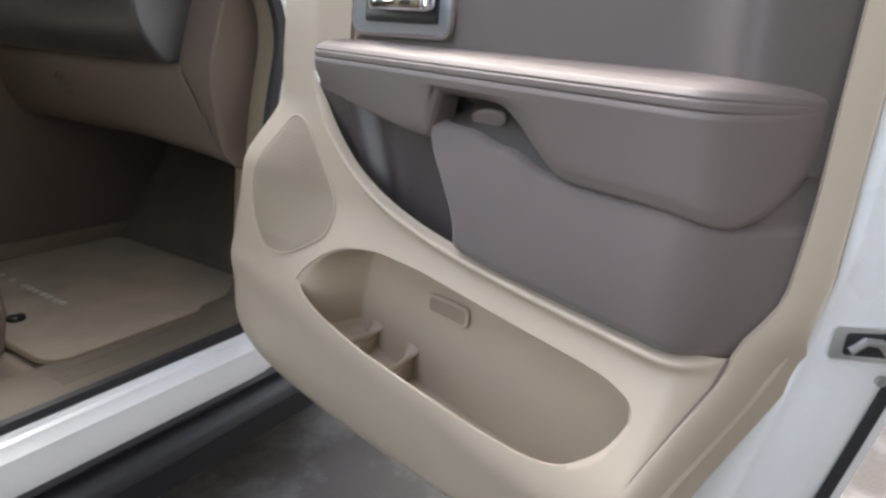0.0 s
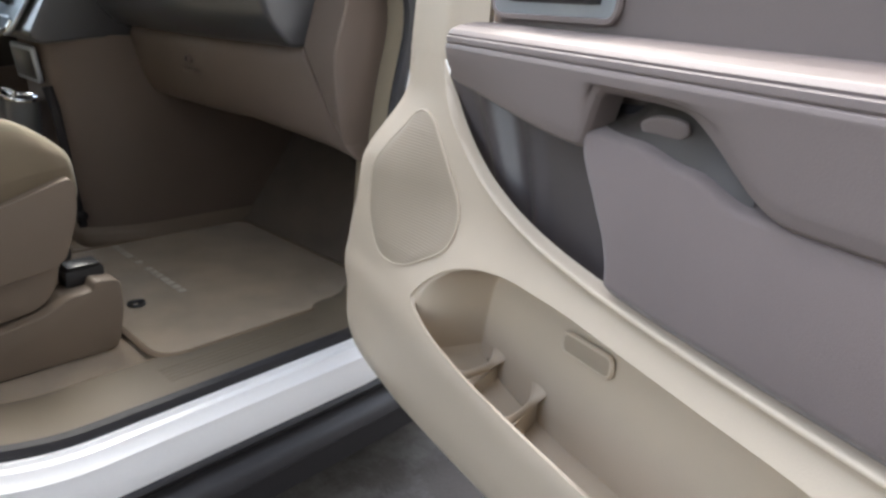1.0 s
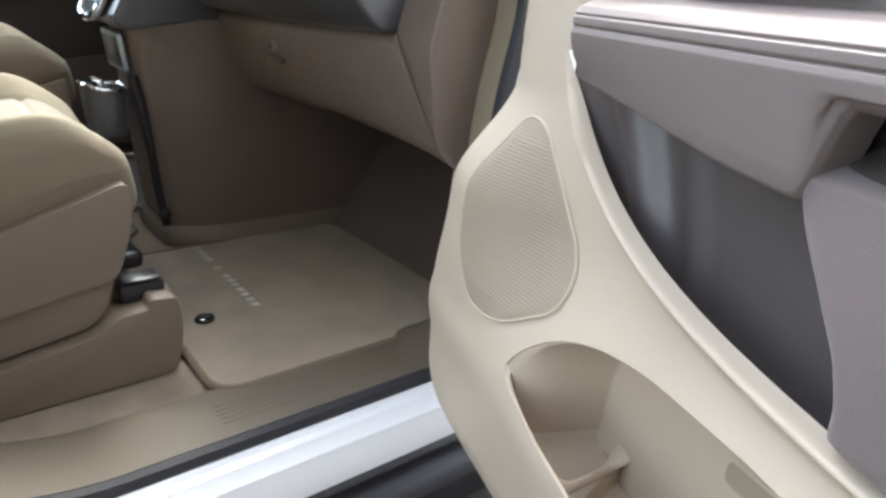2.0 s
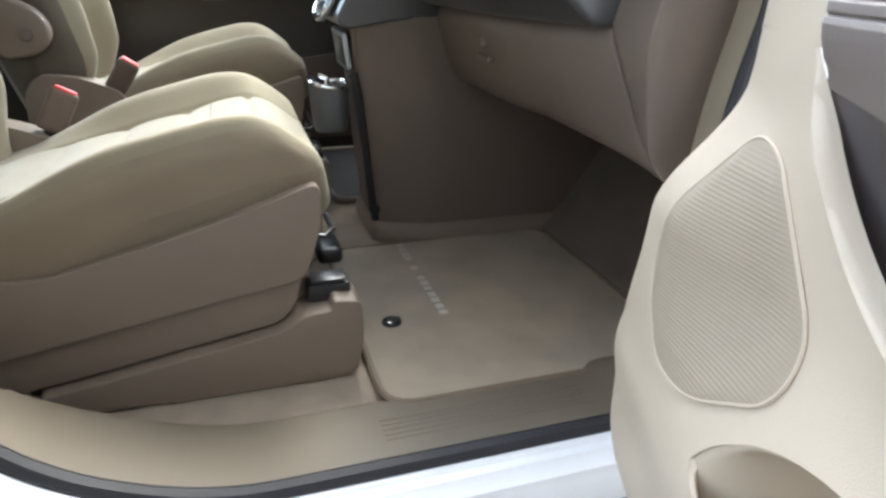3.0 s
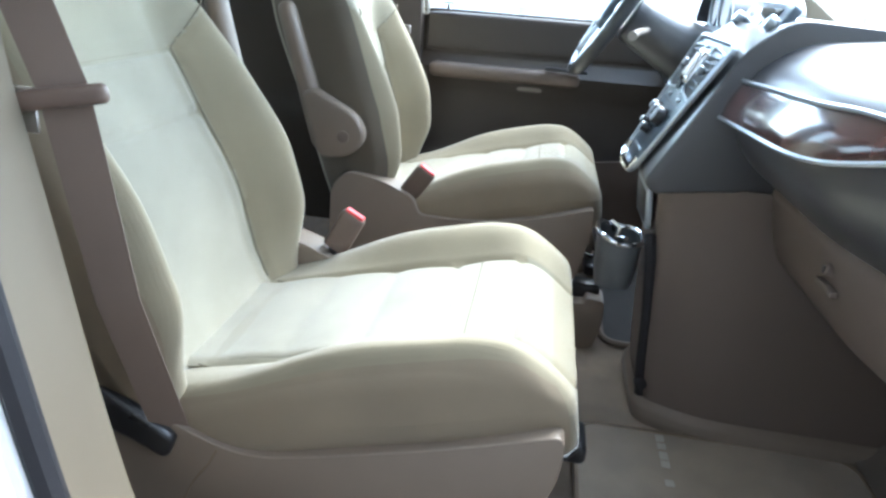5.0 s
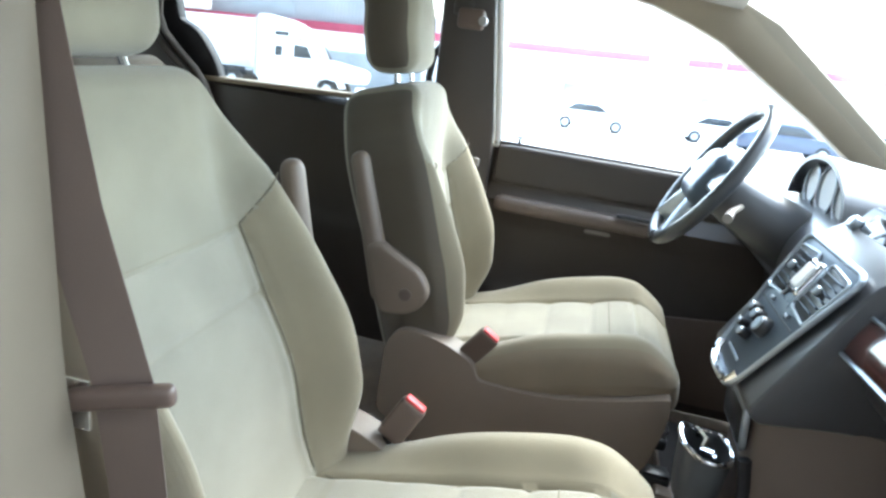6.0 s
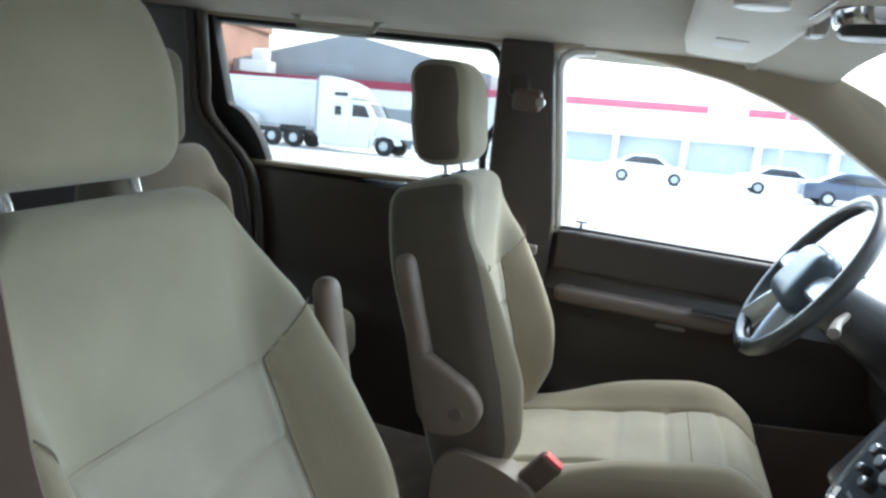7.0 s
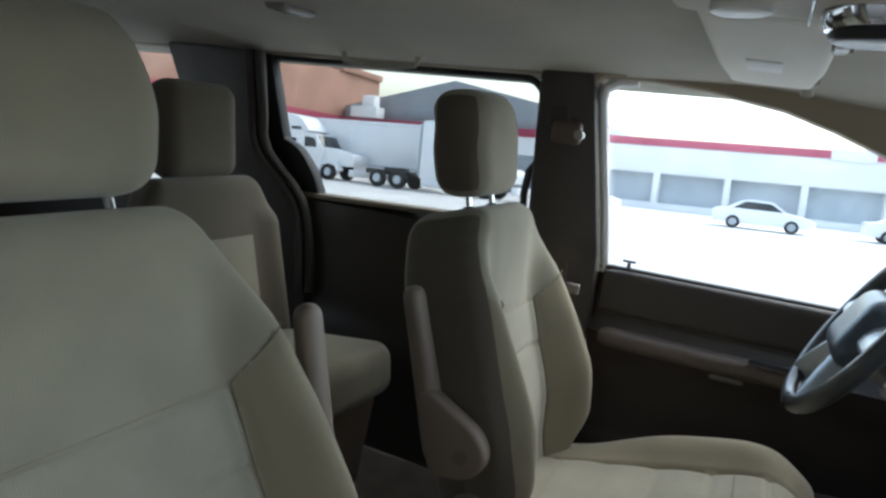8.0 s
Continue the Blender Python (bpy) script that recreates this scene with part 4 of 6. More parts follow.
def lower_panel():
    """The moulded panel with a real pocket: rows below and above a slot that opens into a hollow."""
    us = [mix(-0.200, 0.120, (i / 44)) for i in range(44)]
    first = len(us)
    n_pocket = 96
    us += [0.417 - 0.297 * math.cos(math.pi * i / n_pocket) for i in range(n_pocket + 1)]
    last = len(us) - 1
    us += [mix(0.714, 0.800, (i + 1) / 22) for i in range(22)]
    low, high = 30, 34
    bm = bmesh.new()
    cols = []

    def place(u0, z):
        u = u0 + (left_u(z) + 0.200) * max(0.0, (0.06 - u0) / 0.26) ** 2 - 0.24 * max(0.0, 0.90 - z) * max(0.0, (u0 - 0.70) / 0.10) ** 1.5
        return bm.verts.new(D(u, panel_w(u, z), z))

    for i, u0 in enumerate(us):
        zl = curve_at(POCKET_LOW, u0) if u0 > 0.12 else 0.701
        zh = curve_at(POCKET_HIGH, u0) if u0 > 0.12 else 0.701
        zl, zh = (0.701, 0.701) if i <= first else ((0.756, 0.756) if i >= last else (zl, zh))
        zb, zt = bottom_z(max(u0, -0.2)), seam_z(u0)
        lo = [place(u0, mix(zb, zl, (j / low) ** 1.25)) for j in range(low + 1)]
        hi = [lo[-1] if (j == 0 and (i <= first or i >= last)) else place(u0, mix(zh, zt, 1 - (1 - j / high) ** 1.5)) for j in range(high + 1)]
        cols.append((lo, hi))
    for (l0, h0), (l1, h1) in zip(cols, cols[1:]):
        for a, b in ((l0, l1), (h0, h1)):
            for j in range(len(a) - 1):
                quad = []
                for v in (a[j], b[j], b[j + 1], a[j + 1]):
                    if v not in quad:
                        quad.append(v)
                bm.faces.new(quad)
    # the hollow: rings from the rim inwards, down and back
    rim = [(cols[i][0][-1], 0) for i in range(first, last + 1)] + [(cols[i][1][0], 1) for i in range(last - 1, first, -1)]
    k = len(rim)
    centre = Vector((0.417, 0, 0.73))
    rings = [[v for v, top in rim]]
    for f in (0.0, 0.03, 0.08, 0.16, 0.28, 0.42, 0.56, 0.70, 0.82, 0.90, 0.96, 1.0):
        ring = []
        for v, top in rim:
            p = v.co
            below = smooth(0.745, 0.690, p.z)
            inward = Vector((centre.x - p.x, 0, 0.725 - p.z)).normalized()
            roll = 0.004 * smooth(0, 0.08, f)
            # lower wall falls to the floor of the hollow, upper wall runs straight back
            drop = below * (0.088 * smooth(0.0, 0.62, f))
            ends = 0.022 * f * (0.417 - p.x) / 0.30
            yy = mix(p.y + 0.003, 0.046, smooth(0.0, 1.0, f) if not below else mix(smooth(0.0, 1.0, f), 0.18 * f + 0.82 * smooth(0.45, 1.0, f), below))
            ring.append(bm.verts.new(Vector((p.x + ends, yy, p.z - drop)) + inward * roll))
        rings.append(ring)
    for g in (0.75, 0.45, 0.2):
        ring = []
        for v in rings[12]:
            ring.append(bm.verts.new(Vector((mix(0.417, v.co.x, g), v.co.y + 0.004 * (1 - g), mix(0.70, v.co.z, g)))))
        rings.append(ring)
    for a, b in zip(rings, rings[1:]):
        for j in range(k):
            bm.faces.new((a[j], a[(j + 1) % k], b[(j + 1) % k], b[j]))
    bm.faces.new(rings[-1])
    return bm


part("lower_panel", lower_panel(), M_BEIGE, door, "beige moulded lower panel with map pocket", angle=75)


SPEAKER = rounded([(0.026, 0.940, 0.02), (-0.030, 0.852, 0.09), (-0.032, 0.765, 0.05), (0.006, 0.719, 0.03), (0.075, 0.724, 0.06), (0.156, 0.776, 0.035), (0.155, 0.825, 0.04), (0.070, 0.932, 0.03)], 7)


def speaker_grille(rib):
    """Rows across the speaker outline, ribbed."""
    zs = [p[1] for p in SPEAKER]
    lo, hi = min(zs) + 0.002, max(zs) - 0.002
    rows = 150

    def span(z):
        xs = []
        for (a, b), (c, d) in zip(SPEAKER, SPEAKER[1:] + SPEAKER[:1]):
            if (b - z) * (d - z) <= 0 and b != d:
                xs.append(a + (c - a) * (z - b) / (d - b))
        return (min(xs), max(xs)) if xs else (0, 0.001)

    def f(s, t):
        z = mix(lo, hi, t)
        a, b = span(z)
        u = mix(a, b, s)
        edge = min(1, 9 * min(s, 1 - s, t, 1 - t))
        return D(u, panel_w(u, z) + 0.002 + 0.0022 * edge + rib * edge * (0.5 + 0.5 * math.cos(t * 110 * math.pi)), z)
    return grid(f, 16, rows * 2)


grille = part("speaker_grille", speaker_grille(0.0005), M_GRILLE, door, "tan ribbed speaker grille", angle=80)
part("speaker_rim", tube([D(u, panel_w(u, z) + 0.0015, z) for u, z in SPEAKER], 0.0018, 6, True), M_BEIGE, door)
part("corner_trim", grid(lambda s, t: D(mix(left_u(1.012) + 0.02 * t, 0.128 + 0.006 * t, s), 0.0115 - 0.022 * (1 - s) ** 3 - 0.030 * smooth(0.75, 1.0, s), mix(1.0075, 1.178, t)), 14, 8, 0.010), M_BEIGE, door, "pale beige corner trim")
for ub, uf in ((0.190, 0.243), (0.285, 0.353)):
    def rib(s, t, ub=ub, uf=uf):
        """A web across the pocket, flared at both ends."""
        flare = 0.004 + 0.012 * (2 * s - 1) ** 4
        a = 2 * math.pi * t
        return D(mix(ub, uf, s) + flare * math.cos(a), mix(-0.046, 0.058, s), mix(0.612, 0.640, s) + 0.016 * (2 * s - 1) ** 4 + 0.006 * math.sin(a))
    part("pocket_divider", grid(rib, 20, 12), M_BEIGE, door, "beige bottle divider rib")
    part("divider_wall", prism([(ub - 0.003, 0.560), (ub + 0.003, 0.560), (ub + 0.003, 0.612), (ub - 0.003, 0.612)], "y", -0.050, 0.046, 0.001, m=Matrix(((1, -0.55, 0, 0.025), (0, 1, 0, 0), (0, 0, 1, 0), (0, 0, 0, 1)))), M_BEIGE, door)
lens = rounded([(0.322, 0.704, 0.010), (0.403, 0.709, 0.010), (0.403, 0.734, 0.010), (0.322, 0.729, 0.010)], 5)
part("reflector", prism(lens, "y", 0.041, 0.054, 0.003), M_GRILLE, door, "tan oval lamp lens in the pocket")
part("reflector_frame", tube([Vector((u, 0.043, z)) for u, z in lens], 0.003, 6, True), M_BEIGE, door)
# taupe upper trim
def recess(s, t):
    u = mix(0.082, 0.440, s)
    pleat = 0.013 * math.exp(-((u - 0.135 - 0.07 * (1 - t)) / 0.016) ** 2) + 0.007 * math.exp(-((u - 0.192 - 0.07 * (1 - t)) / 0.014) ** 2)
    return D(u, 0.002 - 0.050 * smooth(0.05, 0.24, u) + pleat, mix(mix(0.83, 0.798, smooth(0.15, 0.30, u)), 1.02, t))


part("recess_panel", grid(recess, 80, 14, 0.006), M_RECESS, door, "smooth vinyl recess under the armrest")


def trim_end(z):
    return 0.781 - 0.024 * smooth(0.900, 0.815, z) ** 1.5 - 0.004 * smooth(0.98, 0.85, z)


def cloth_left(z):
    return 0.416 - 0.016 * smooth(0.85, 0.91, z) - 0.050 * smooth(0.88, 0.975, z)


def crease_z(u):
    return 0.954 + 0.016 * smooth(0.56, 0.50, u) + 0.010 * smooth(0.50, 0.44, u) - 0.010 * smooth(0.70, 0.75, u)


def cloth_pad(s, t):
    z = mix(0.820, 1.00, t)
    u = mix(cloth_left(z), trim_end(z), s)
    z = mix(seam_z(u) - 0.010, 1.00, t)
    lift = smooth(0.0, 0.075, s) ** 0.5 * mix(0.72, 1.0, smooth(1.0, 0.90, s))
    zc = crease_z(u)
    swell = 0.009 * math.sin(math.pi * min(1, max(0, (z - 0.812) / (zc - 0.812)))) ** 0.7
    top = smooth(zc - 0.008, zc + 0.003, z)
    left = smooth(0.56, 0.48, u)
    return D(u, -0.040 + 0.058 * lift + swell * lift - 0.014 * smooth(0.018, 0.0, z - seam_z(u) + 0.006) - top * mix(0.022, 0.030, left) * lift, min(z, zc) + max(0.0, z - zc) * mix(1.0, 0.15, left))


part("cloth_panel", grid(cloth_pad, 90, 60), M_TAUPE_CLOTH, door, "taupe cloth-covered door panel", angle=60)


def arm_bottom(u):
    arch = smooth(0.377, 0.398, u) * (1 - smooth(0.485, 0.600, u))
    return mix(0.990, 0.958, smooth(0.06, 0.38, u)) - 0.010 * smooth(0.45, 0.62, u) - 0.008 * smooth(0.70, 0.748, u) + 0.053 * arch


def armrest(s, t):
    u = mix(0.112, 0.772, s)
    zb = arm_bottom(u)
    prof = ((-0.010, zb + 0.008), (0.006, zb + 0.002), (0.018, zb - 0.001), (0.025, zb + 0.003), (0.029, zb + 0.014), (0.033, mix(zb, 1.020, 0.6)), (0.037, 1.018), (0.0385, 1.026), (0.0375, 1.0298), (0.0355, 1.0312), (0.0375, 1.0328), (0.0375, 1.0385), (0.0352, 1.0400),
            (0.0362, 1.0416), (0.032, 1.047), (0.020, 1.052), (-0.005, 1.056), (-0.045, 1.058))
    k = len(prof) - 1
    i = min(k - 1, int(t * k))
    e = t * k - i
    w, z = mix(prof[i][0], prof[i + 1][0], e), mix(prof[i][1], prof[i + 1][1], e)
    tip = min(1.0, s / 0.028)
    tail = 0.995 * max(0.0, (u - 0.735) / 0.037)
    full = math.sqrt(max(0.0, 1 - (1 - tip) ** 2)) * math.sqrt(max(0.0, 1 - tail ** 2.4))
    return D(u, mix(-0.012, w, full), mix(1.040, z, math.sqrt(max(0.0, 1 - tail ** 2.4))))


part("armrest", grid(armrest, 150, 110), M_PAD, door, "grey-taupe stitched armrest", angle=70)
def pull_ledge(s, t):
    """The ledge behind the cloth panel's top edge, inside the armrest's arch."""
    u = mix(0.372, 0.560, s)
    back = smooth(0.44, 0.38, u)
    return D(u, mix(0.010, -0.012 - 0.030 * back, t), mix(crease_z(u) - 0.006, 1.016 - 0.012 * smooth(0.50, 0.55, u), t) - 0.02 * back * t)


part("pull_ledge", grid(pull_ledge, 24, 10), M_TAUPE_SHADED, door, "taupe pull ledge")
# black sheet added as the deep shade inside the armrest's arch
part("pull_slot_shade", grid(lambda s, t: D(mix(0.366, 0.452, s), -0.030 + 0.012 * s, mix(0.945, mix(0.996, 1.004, s), t)), 8, 6, 0.004), M_RUBBER, door, "black sheet for the shade in the hollow behind the pull")
LENS_AT = Vector((0.460, -0.0035, 0.9900))
part("pull_lens", soft((0.052, 0.006, 0.022), 0.0029, 10, lambda p: Vector((p.x, p.y, p.z * math.sqrt(max(0.05, 1 - (p.x / 0.0275) ** 2)))), Matrix.Translation(LENS_AT) @ pose(0, 0, 0, 24, -8, 0)), M_PAD, door, "grey oval lens in the pull ledge")
part("upper_panel", grid(lambda s, t: D(mix(0.120, 0.781, s), -0.036 + 0.010 * t + 0.036 * smooth(0.66, 0.76, mix(0.120, 0.781, s)) + 0.012 * math.sin(math.pi * s) * t, mix(0.985, 1.178, t)), 60, 14, 0.008), M_UPPER, door, "taupe vinyl upper panel")
BEZEL = rounded([(0.136, 1.066, 0.022), (0.352, 1.068, 0.016), (0.360, 1.160, 0.02), (0.116, 1.160, 0.02)], 5)
bezel = part("handle_bezel", prism(BEZEL, "y", 0.020, 0.036, 0.004), M_SILVER, door, "silver-grey handle recess")
part("bezel_rim", tube([D(u, -0.022, z) for u, z in BEZEL], 0.004, 6, True), M_PAD, bezel)
part("handle_lever", soft((0.130, 0.018, 0.030), 0.008, 10, lambda p: Vector((p.x, p.y - 0.006 * math.cos(p.x * 26), p.z)), Matrix.Translation((0.267, 0.006, 1.111))), M_CHROME, bezel, "bright chrome door handle")
part("handle_shadow_cup", soft((0.16, 0.006, 0.060), 0.0029, 8, m=Matrix.Translation((0.250, 0.019, 1.112))), M_GLOSSBLACK, bezel, "dark cup behind the handle")
# beige edge strip behind the taupe trim, and the painted shell
def strip_end(z):
    return 0.800 - 0.24 * max(0.0, 0.90 - z)


def strip_start(z):
    return mix(strip_end(z) - 0.024, trim_end(max(z, 0.816)) - 0.004, smooth(0.80, 0.86, z))


def edge_strip(s, t):
    """The strip that frames the trim's rear end, from the window down round the pocket."""
    z = mix(0.575, 1.178, t)
    u = mix(strip_start(z), strip_end(z), s)
    low = smooth(0.86, 0.80, z)
    w = mix(0.0145, panel_w(strip_end(z) - 0.026, z) + 0.003, low)
    return D(u, w + 0.004 * math.sin(math.pi * min(1, s * 1.15)) - low * 0.05 * s ** 2, z)


part("strip_groove", tube([edge_strip(0, k / 24) for k in range(11)], 0.0016, 6), M_BROWN, door, "dark joint beside the edge strip")
part("edge_strip", grid(edge_strip, 12, 40, 0.006), M_BEIGE, door, "beige edge strip of the trim", angle=60)


def shell_u(z):
    return 0.806 - 0.010 * smooth(0.95, 0.86, z) - 0.21 * max(0.0, 0.88 - z) ** 1.1


def shell_skin(s, t):
    """The painted inner skin at the door's rear edge, from the trim round to the outer panel."""
    z = mix(0.52, 1.20, t)
    row = ((-0.05, 0.085), (-0.010, 0.094), (0.000, 0.099), (0.005, 0.108), (0.022, 0.130), (0.038, 0.155), (0.046, 0.172), (0.048, 0.185), (0.056, 0.192), (0.062, 0.205), (0.058, 0.214))
    k = len(row) - 1
    i = min(k - 1, int(s * k))
    e = s * k - i
    return Vector((shell_u(z) + mix(row[i][0], row[i + 1][0], e), mix(row[i][1], row[i + 1][1], e), z))


part("shell_edge", grid(shell_skin, 40, 50, 0.003), M_PAINT, door, "white painted rear edge of the door")
SHELL = rounded([(-0.165, 0.50, 0.05), (0.30, 0.50, 0.1), (0.66, 0.575, 0.10), (0.775, 0.70, 0.2), (0.83, 0.90, 0.2), (0.835, 1.195, 0.02), (-0.02, 1.195, 0.03), (-0.14, 0.9, 0.1)], 7)
part("shell", prism(SHELL, "y", 0.125, 0.205, 0.012, 3), M_PAINT, door, "white painted door shell")
part("shell_seal", tube([Vector((shell_u(z) + 0.050, 0.186, z)) for z in (1.19, 1.1, 1.0, 0.93, 0.88, 0.83, 0.78, 0.72, 0.66, 0.60)], 0.008, 6), M_RUBBER, door, "black edge seal")
LATCH_M = Matrix.Translation((0.818, 0.138, 0.842)) @ Matrix.Rotation(radians(-37), 4, "Z")
latch = part("latch", prism(rounded([(-0.034, -0.016, 0.006), (0.034, -0.020, 0.006), (0.034, 0.016, 0.006), (-0.034, 0.016, 0.006)], 4), "x", -0.008, 0.004, 0.003, m=LATCH_M), M_CHROME, door, "bright steel latch plate")
part("latch_jaw", prism(rounded([(-0.022, -0.011, 0.004), (0.026, -0.013, 0.004), (0.026, 0.011, 0.004), (-0.022, 0.010, 0.004)], 4), "x", 0.0, 0.0055, 0.002, m=LATCH_M), M_GLOSSBLACK, latch, "black latch jaw")
part("latch_hook", tube([LATCH_M @ Vector((0.008, a, b)) for a, b in ((-0.018, -0.006), (-0.006, 0.004), (0.008, 0.003), (0.018, -0.007))], 0.004, 8), M_STEEL, latch, "steel latch hook")
part("screw", cyl(LATCH_M @ Vector((0.0, 0.022, -0.036)), LATCH_M @ Vector((0.005, 0.022, -0.036)), 0.005, bevel=0.001), M_STEEL, latch)
part("hinge_arm", join(box(-0.22, -0.06, 0.10, 0.13, 0.60, 0.65, 0.008), box(-0.22, -0.06, 0.10, 0.13, 0.80, 0.85, 0.008)), M_PAINT, door, "white hinge arms")

# ---- seats ----
def back_half(s):
    """Half the backrest's width at a height s along it."""
    row = ((-0.1, 0.215), (0.0, 0.225), (0.10, 0.243), (0.20, 0.253), (0.30, 0.251), (0.38, 0.245), (0.44, 0.236), (0.50, 0.224), (0.56, 0.204), (0.61, 0.178), (0.655, 0.146), (0.69, 0.118))
    for (a, wa), (b, wb) in zip(row, row[1:]):
        if s <= b:
            return mix(wa, wb, max(0.0, s - a) / (b - a))
    return 0.105


def insert_half(s):
    return 0.140 - 0.004 * smooth(0.1, 0.4, s)


def groove(d, width=0.005):
    return math.exp(-(d / width) ** 2)


def back_face(x, s):
    """How far the backrest's front stands out at x across and s along it."""
    a = abs(x)
    hi = insert_half(s)
    line = 0.430 + max(0.0, a - 0.136) * 0.9
    below = smooth(line + 0.012, line - 0.012, s)
    bolster = smooth(hi - 0.01, hi + 0.070, a) * 0.066 * (1 - smooth(0.20, 0.70, s)) * smooth(-0.05, 0.12, s) * (1 - 0.35 * smooth(0.2, 0.25, a))
    body = -0.042 * smooth(hi + 0.055, hi - 0.03, a) * smooth(0.66, 0.42, s) + 0.012 * math.cos(min(1, a / 0.24) * 1.4) - 0.006 * smooth(0.070, 0.165, a) * smooth(line - 0.01, line + 0.08, s)
    cuts = groove(a - hi) * below + groove((s - line) * 0.85) * smooth(0.128, 0.140, a) + 0.5 * groove(s - 0.430, 0.006) * (a < 0.138) + 1.0 * groove(s - 0.318, 0.006) * (a < hi)
    return bolster + body - 0.007 * min(1, cuts) * (1 - smooth(0.165, 0.215, a)) + 0.006 * smooth(0.05, 0.2, s) * (1 - smooth(0.25, 0.4, s)) * math.cos(a * 7) + 0.0035 * noise.noise(Vector((x * 7, s * 9, 1.7)))


def cush_top(x, y):
    """Height of the cushion's top over its plane; y from 0 at the back to 0.52 at the front."""
    a = abs(x)
    bolster = smooth(0.125, 0.200, a) * 0.046 * smooth(-0.02, 0.30, y) * (1 - 0.35 * smooth(0.215, 0.245, a)) * (1 - 0.35 * smooth(0.40, 0.5, y))
    cuts = groove(a - 0.132) * smooth(0.0, 0.03, y) + (0.8 * groove(y - 0.455) + 0.4 * groove(y - 0.345, 0.008) + 0.2 * groove(y - 0.235, 0.01)) * (a < 0.132)
    puff = 0.004 * abs(math.sin(math.pi * (y - 0.015) / 0.11)) * (a < 0.132)
    return bolster + puff + 0.0035 * noise.noise(Vector((x * 8, y * 8, 4.1))) - 0.009 * min(1, cuts) - 0.05 * smooth(0.43, 0.53, y) ** 2


def spread(x, out, knots):
    """Widen a seat on its outer side: knots of (across, across after widening)."""
    if x * out <= 0:
        return x
    a = abs(x)
    for (a0, b0), (a1, b1) in zip(knots, knots[1:]):
        if a <= a1:
            return out * mix(b0, b1, (a - a0) / (a1 - a0))
    return out * (knots[-1][1] + a - knots[-1][0])


def seat(name, label, x, y, recline, arm, buckle_lean, tall=1.0, arm_at=(-0.100, 0.885, 16.0), lift=0.0, head=1.0, wide=0.0, group="front seats"):
    """A bucket seat on its base. x, y: where it stands; arm: side of the armrest, -1 or 1."""
    e = thing(name, label, "car seat", (x, y, 0.43), group)
    o = Vector((x, y, 0.0))
    out = -arm
    seat_knots = ((0.0, 0.0), (0.132, 0.132 + 0.036 * wide), (0.2425, 0.2425 + 0.004 * wide), (0.3, 0.3 + 0.004 * wide))
    back_knots = ((0.0, 0.0), (0.138, 0.138 + 0.052 * wide), (0.25, 0.25 + 0.034 * wide), (0.3, 0.3 + 0.034 * wide))

    def unspread(v, knots):
        return spread(v, out, [(b, a) for a, b in knots])

    # cushion

    def cush_shape(p):
        yy = p.y + 0.26
        q = p.copy()
        top = smooth(-0.02, 0.05, p.z)
        q.z += top * cush_top(p.x, yy)
        if p.z < 0:
            q.x *= 1 - 0.125 * smooth(0.005, -0.06, p.z)
            q.z -= 0.018 * smooth(0.30, 0.06, yy) + 0.030 * smooth(0.0, -0.05, p.z)
        q.x += math.copysign(0.009 * (1 - (p.z / 0.065) ** 2), p.x) * smooth(0.15, 0.24, abs(p.x))
        q.y += 0.012 * (1 - min(1, (p.z / 0.065) ** 2)) * smooth(0.40, 0.52, yy)
        q.x *= 1 - 0.05 * smooth(0.36, 0.53, yy)
        q.y -= 0.055 * smooth(0.07, 0.0, yy)
        q.x = spread(q.x, out, seat_knots)
        return q

    cm = Matrix.Translation(o + Vector((0, 0.300, 0.716 + lift))) @ Matrix.Rotation(radians(13.5), 4, "X")
    cush = soft((0.485, 0.525, 0.125), 0.034, 80, cush_shape, cm)
    side_r = split(cush, lambda i: 6400 <= i < 12800)
    side_l = split(cush, lambda i: i < 6400)
    back_to_seat = cm.inverted()
    for f in cush.faces:
        p = back_to_seat @ f.calc_center_median()
        f.material_index = int(abs(unspread(p.x, seat_knots)) > 0.133 or p.y > 0.245)
    part("cushion", cush, M_SEAT, e, angle=60).data.materials.append(M_BOLSTER)
    part("cushion_side", side_l, M_FLANK, e, "warm beige cloth cushion side", angle=60)
    part("cushion_side", side_r, M_FLANK, e, "warm beige cloth cushion side", angle=60)

    def cush_insert(s, t):
        xx, yy = mix(-0.130, 0.130, s), mix(-0.03, 0.475, t)
        sink = 0.006 * (smooth(0.04, 0.0, s) + smooth(0.96, 1.0, s))
        return cm @ Vector((spread(xx, out, seat_knots), yy - 0.26, 0.0625 + cush_top(xx, yy) + 0.0018 - sink - 0.012 * smooth(0.94, 1.0, t)))

    part("cushion_insert", grid(cush_insert, 44, 80, 0.002), M_INSERT, e, "pale ribbed cloth centre panel", angle=60)
    for sd in (-1, 1):
        part("seam", tube([cm @ Vector((spread(sd * 0.1318, out, seat_knots), yy - 0.26, 0.0630 + cush_top(sd * 0.1318, yy))) for yy in [mix(0.0, 0.475, i / 30) for i in range(31)]], 0.0015, 6), M_SEAM, e)
    part("seam", tube([cm @ Vector((spread(mix(-0.126, 0.126, i / 24), out, seat_knots), 0.130, 0.0640 + cush_top(mix(-0.126, 0.126, i / 24), 0.390))) for i in range(25)], 0.0012, 6), M_SEAM, e)
    # backrest
    lean = Matrix.Translation(o + Vector((0, 0.060, 0.745))) @ Matrix.Rotation(radians(recline), 4, "X") @ Matrix.Diagonal((1, 1, tall, 1))

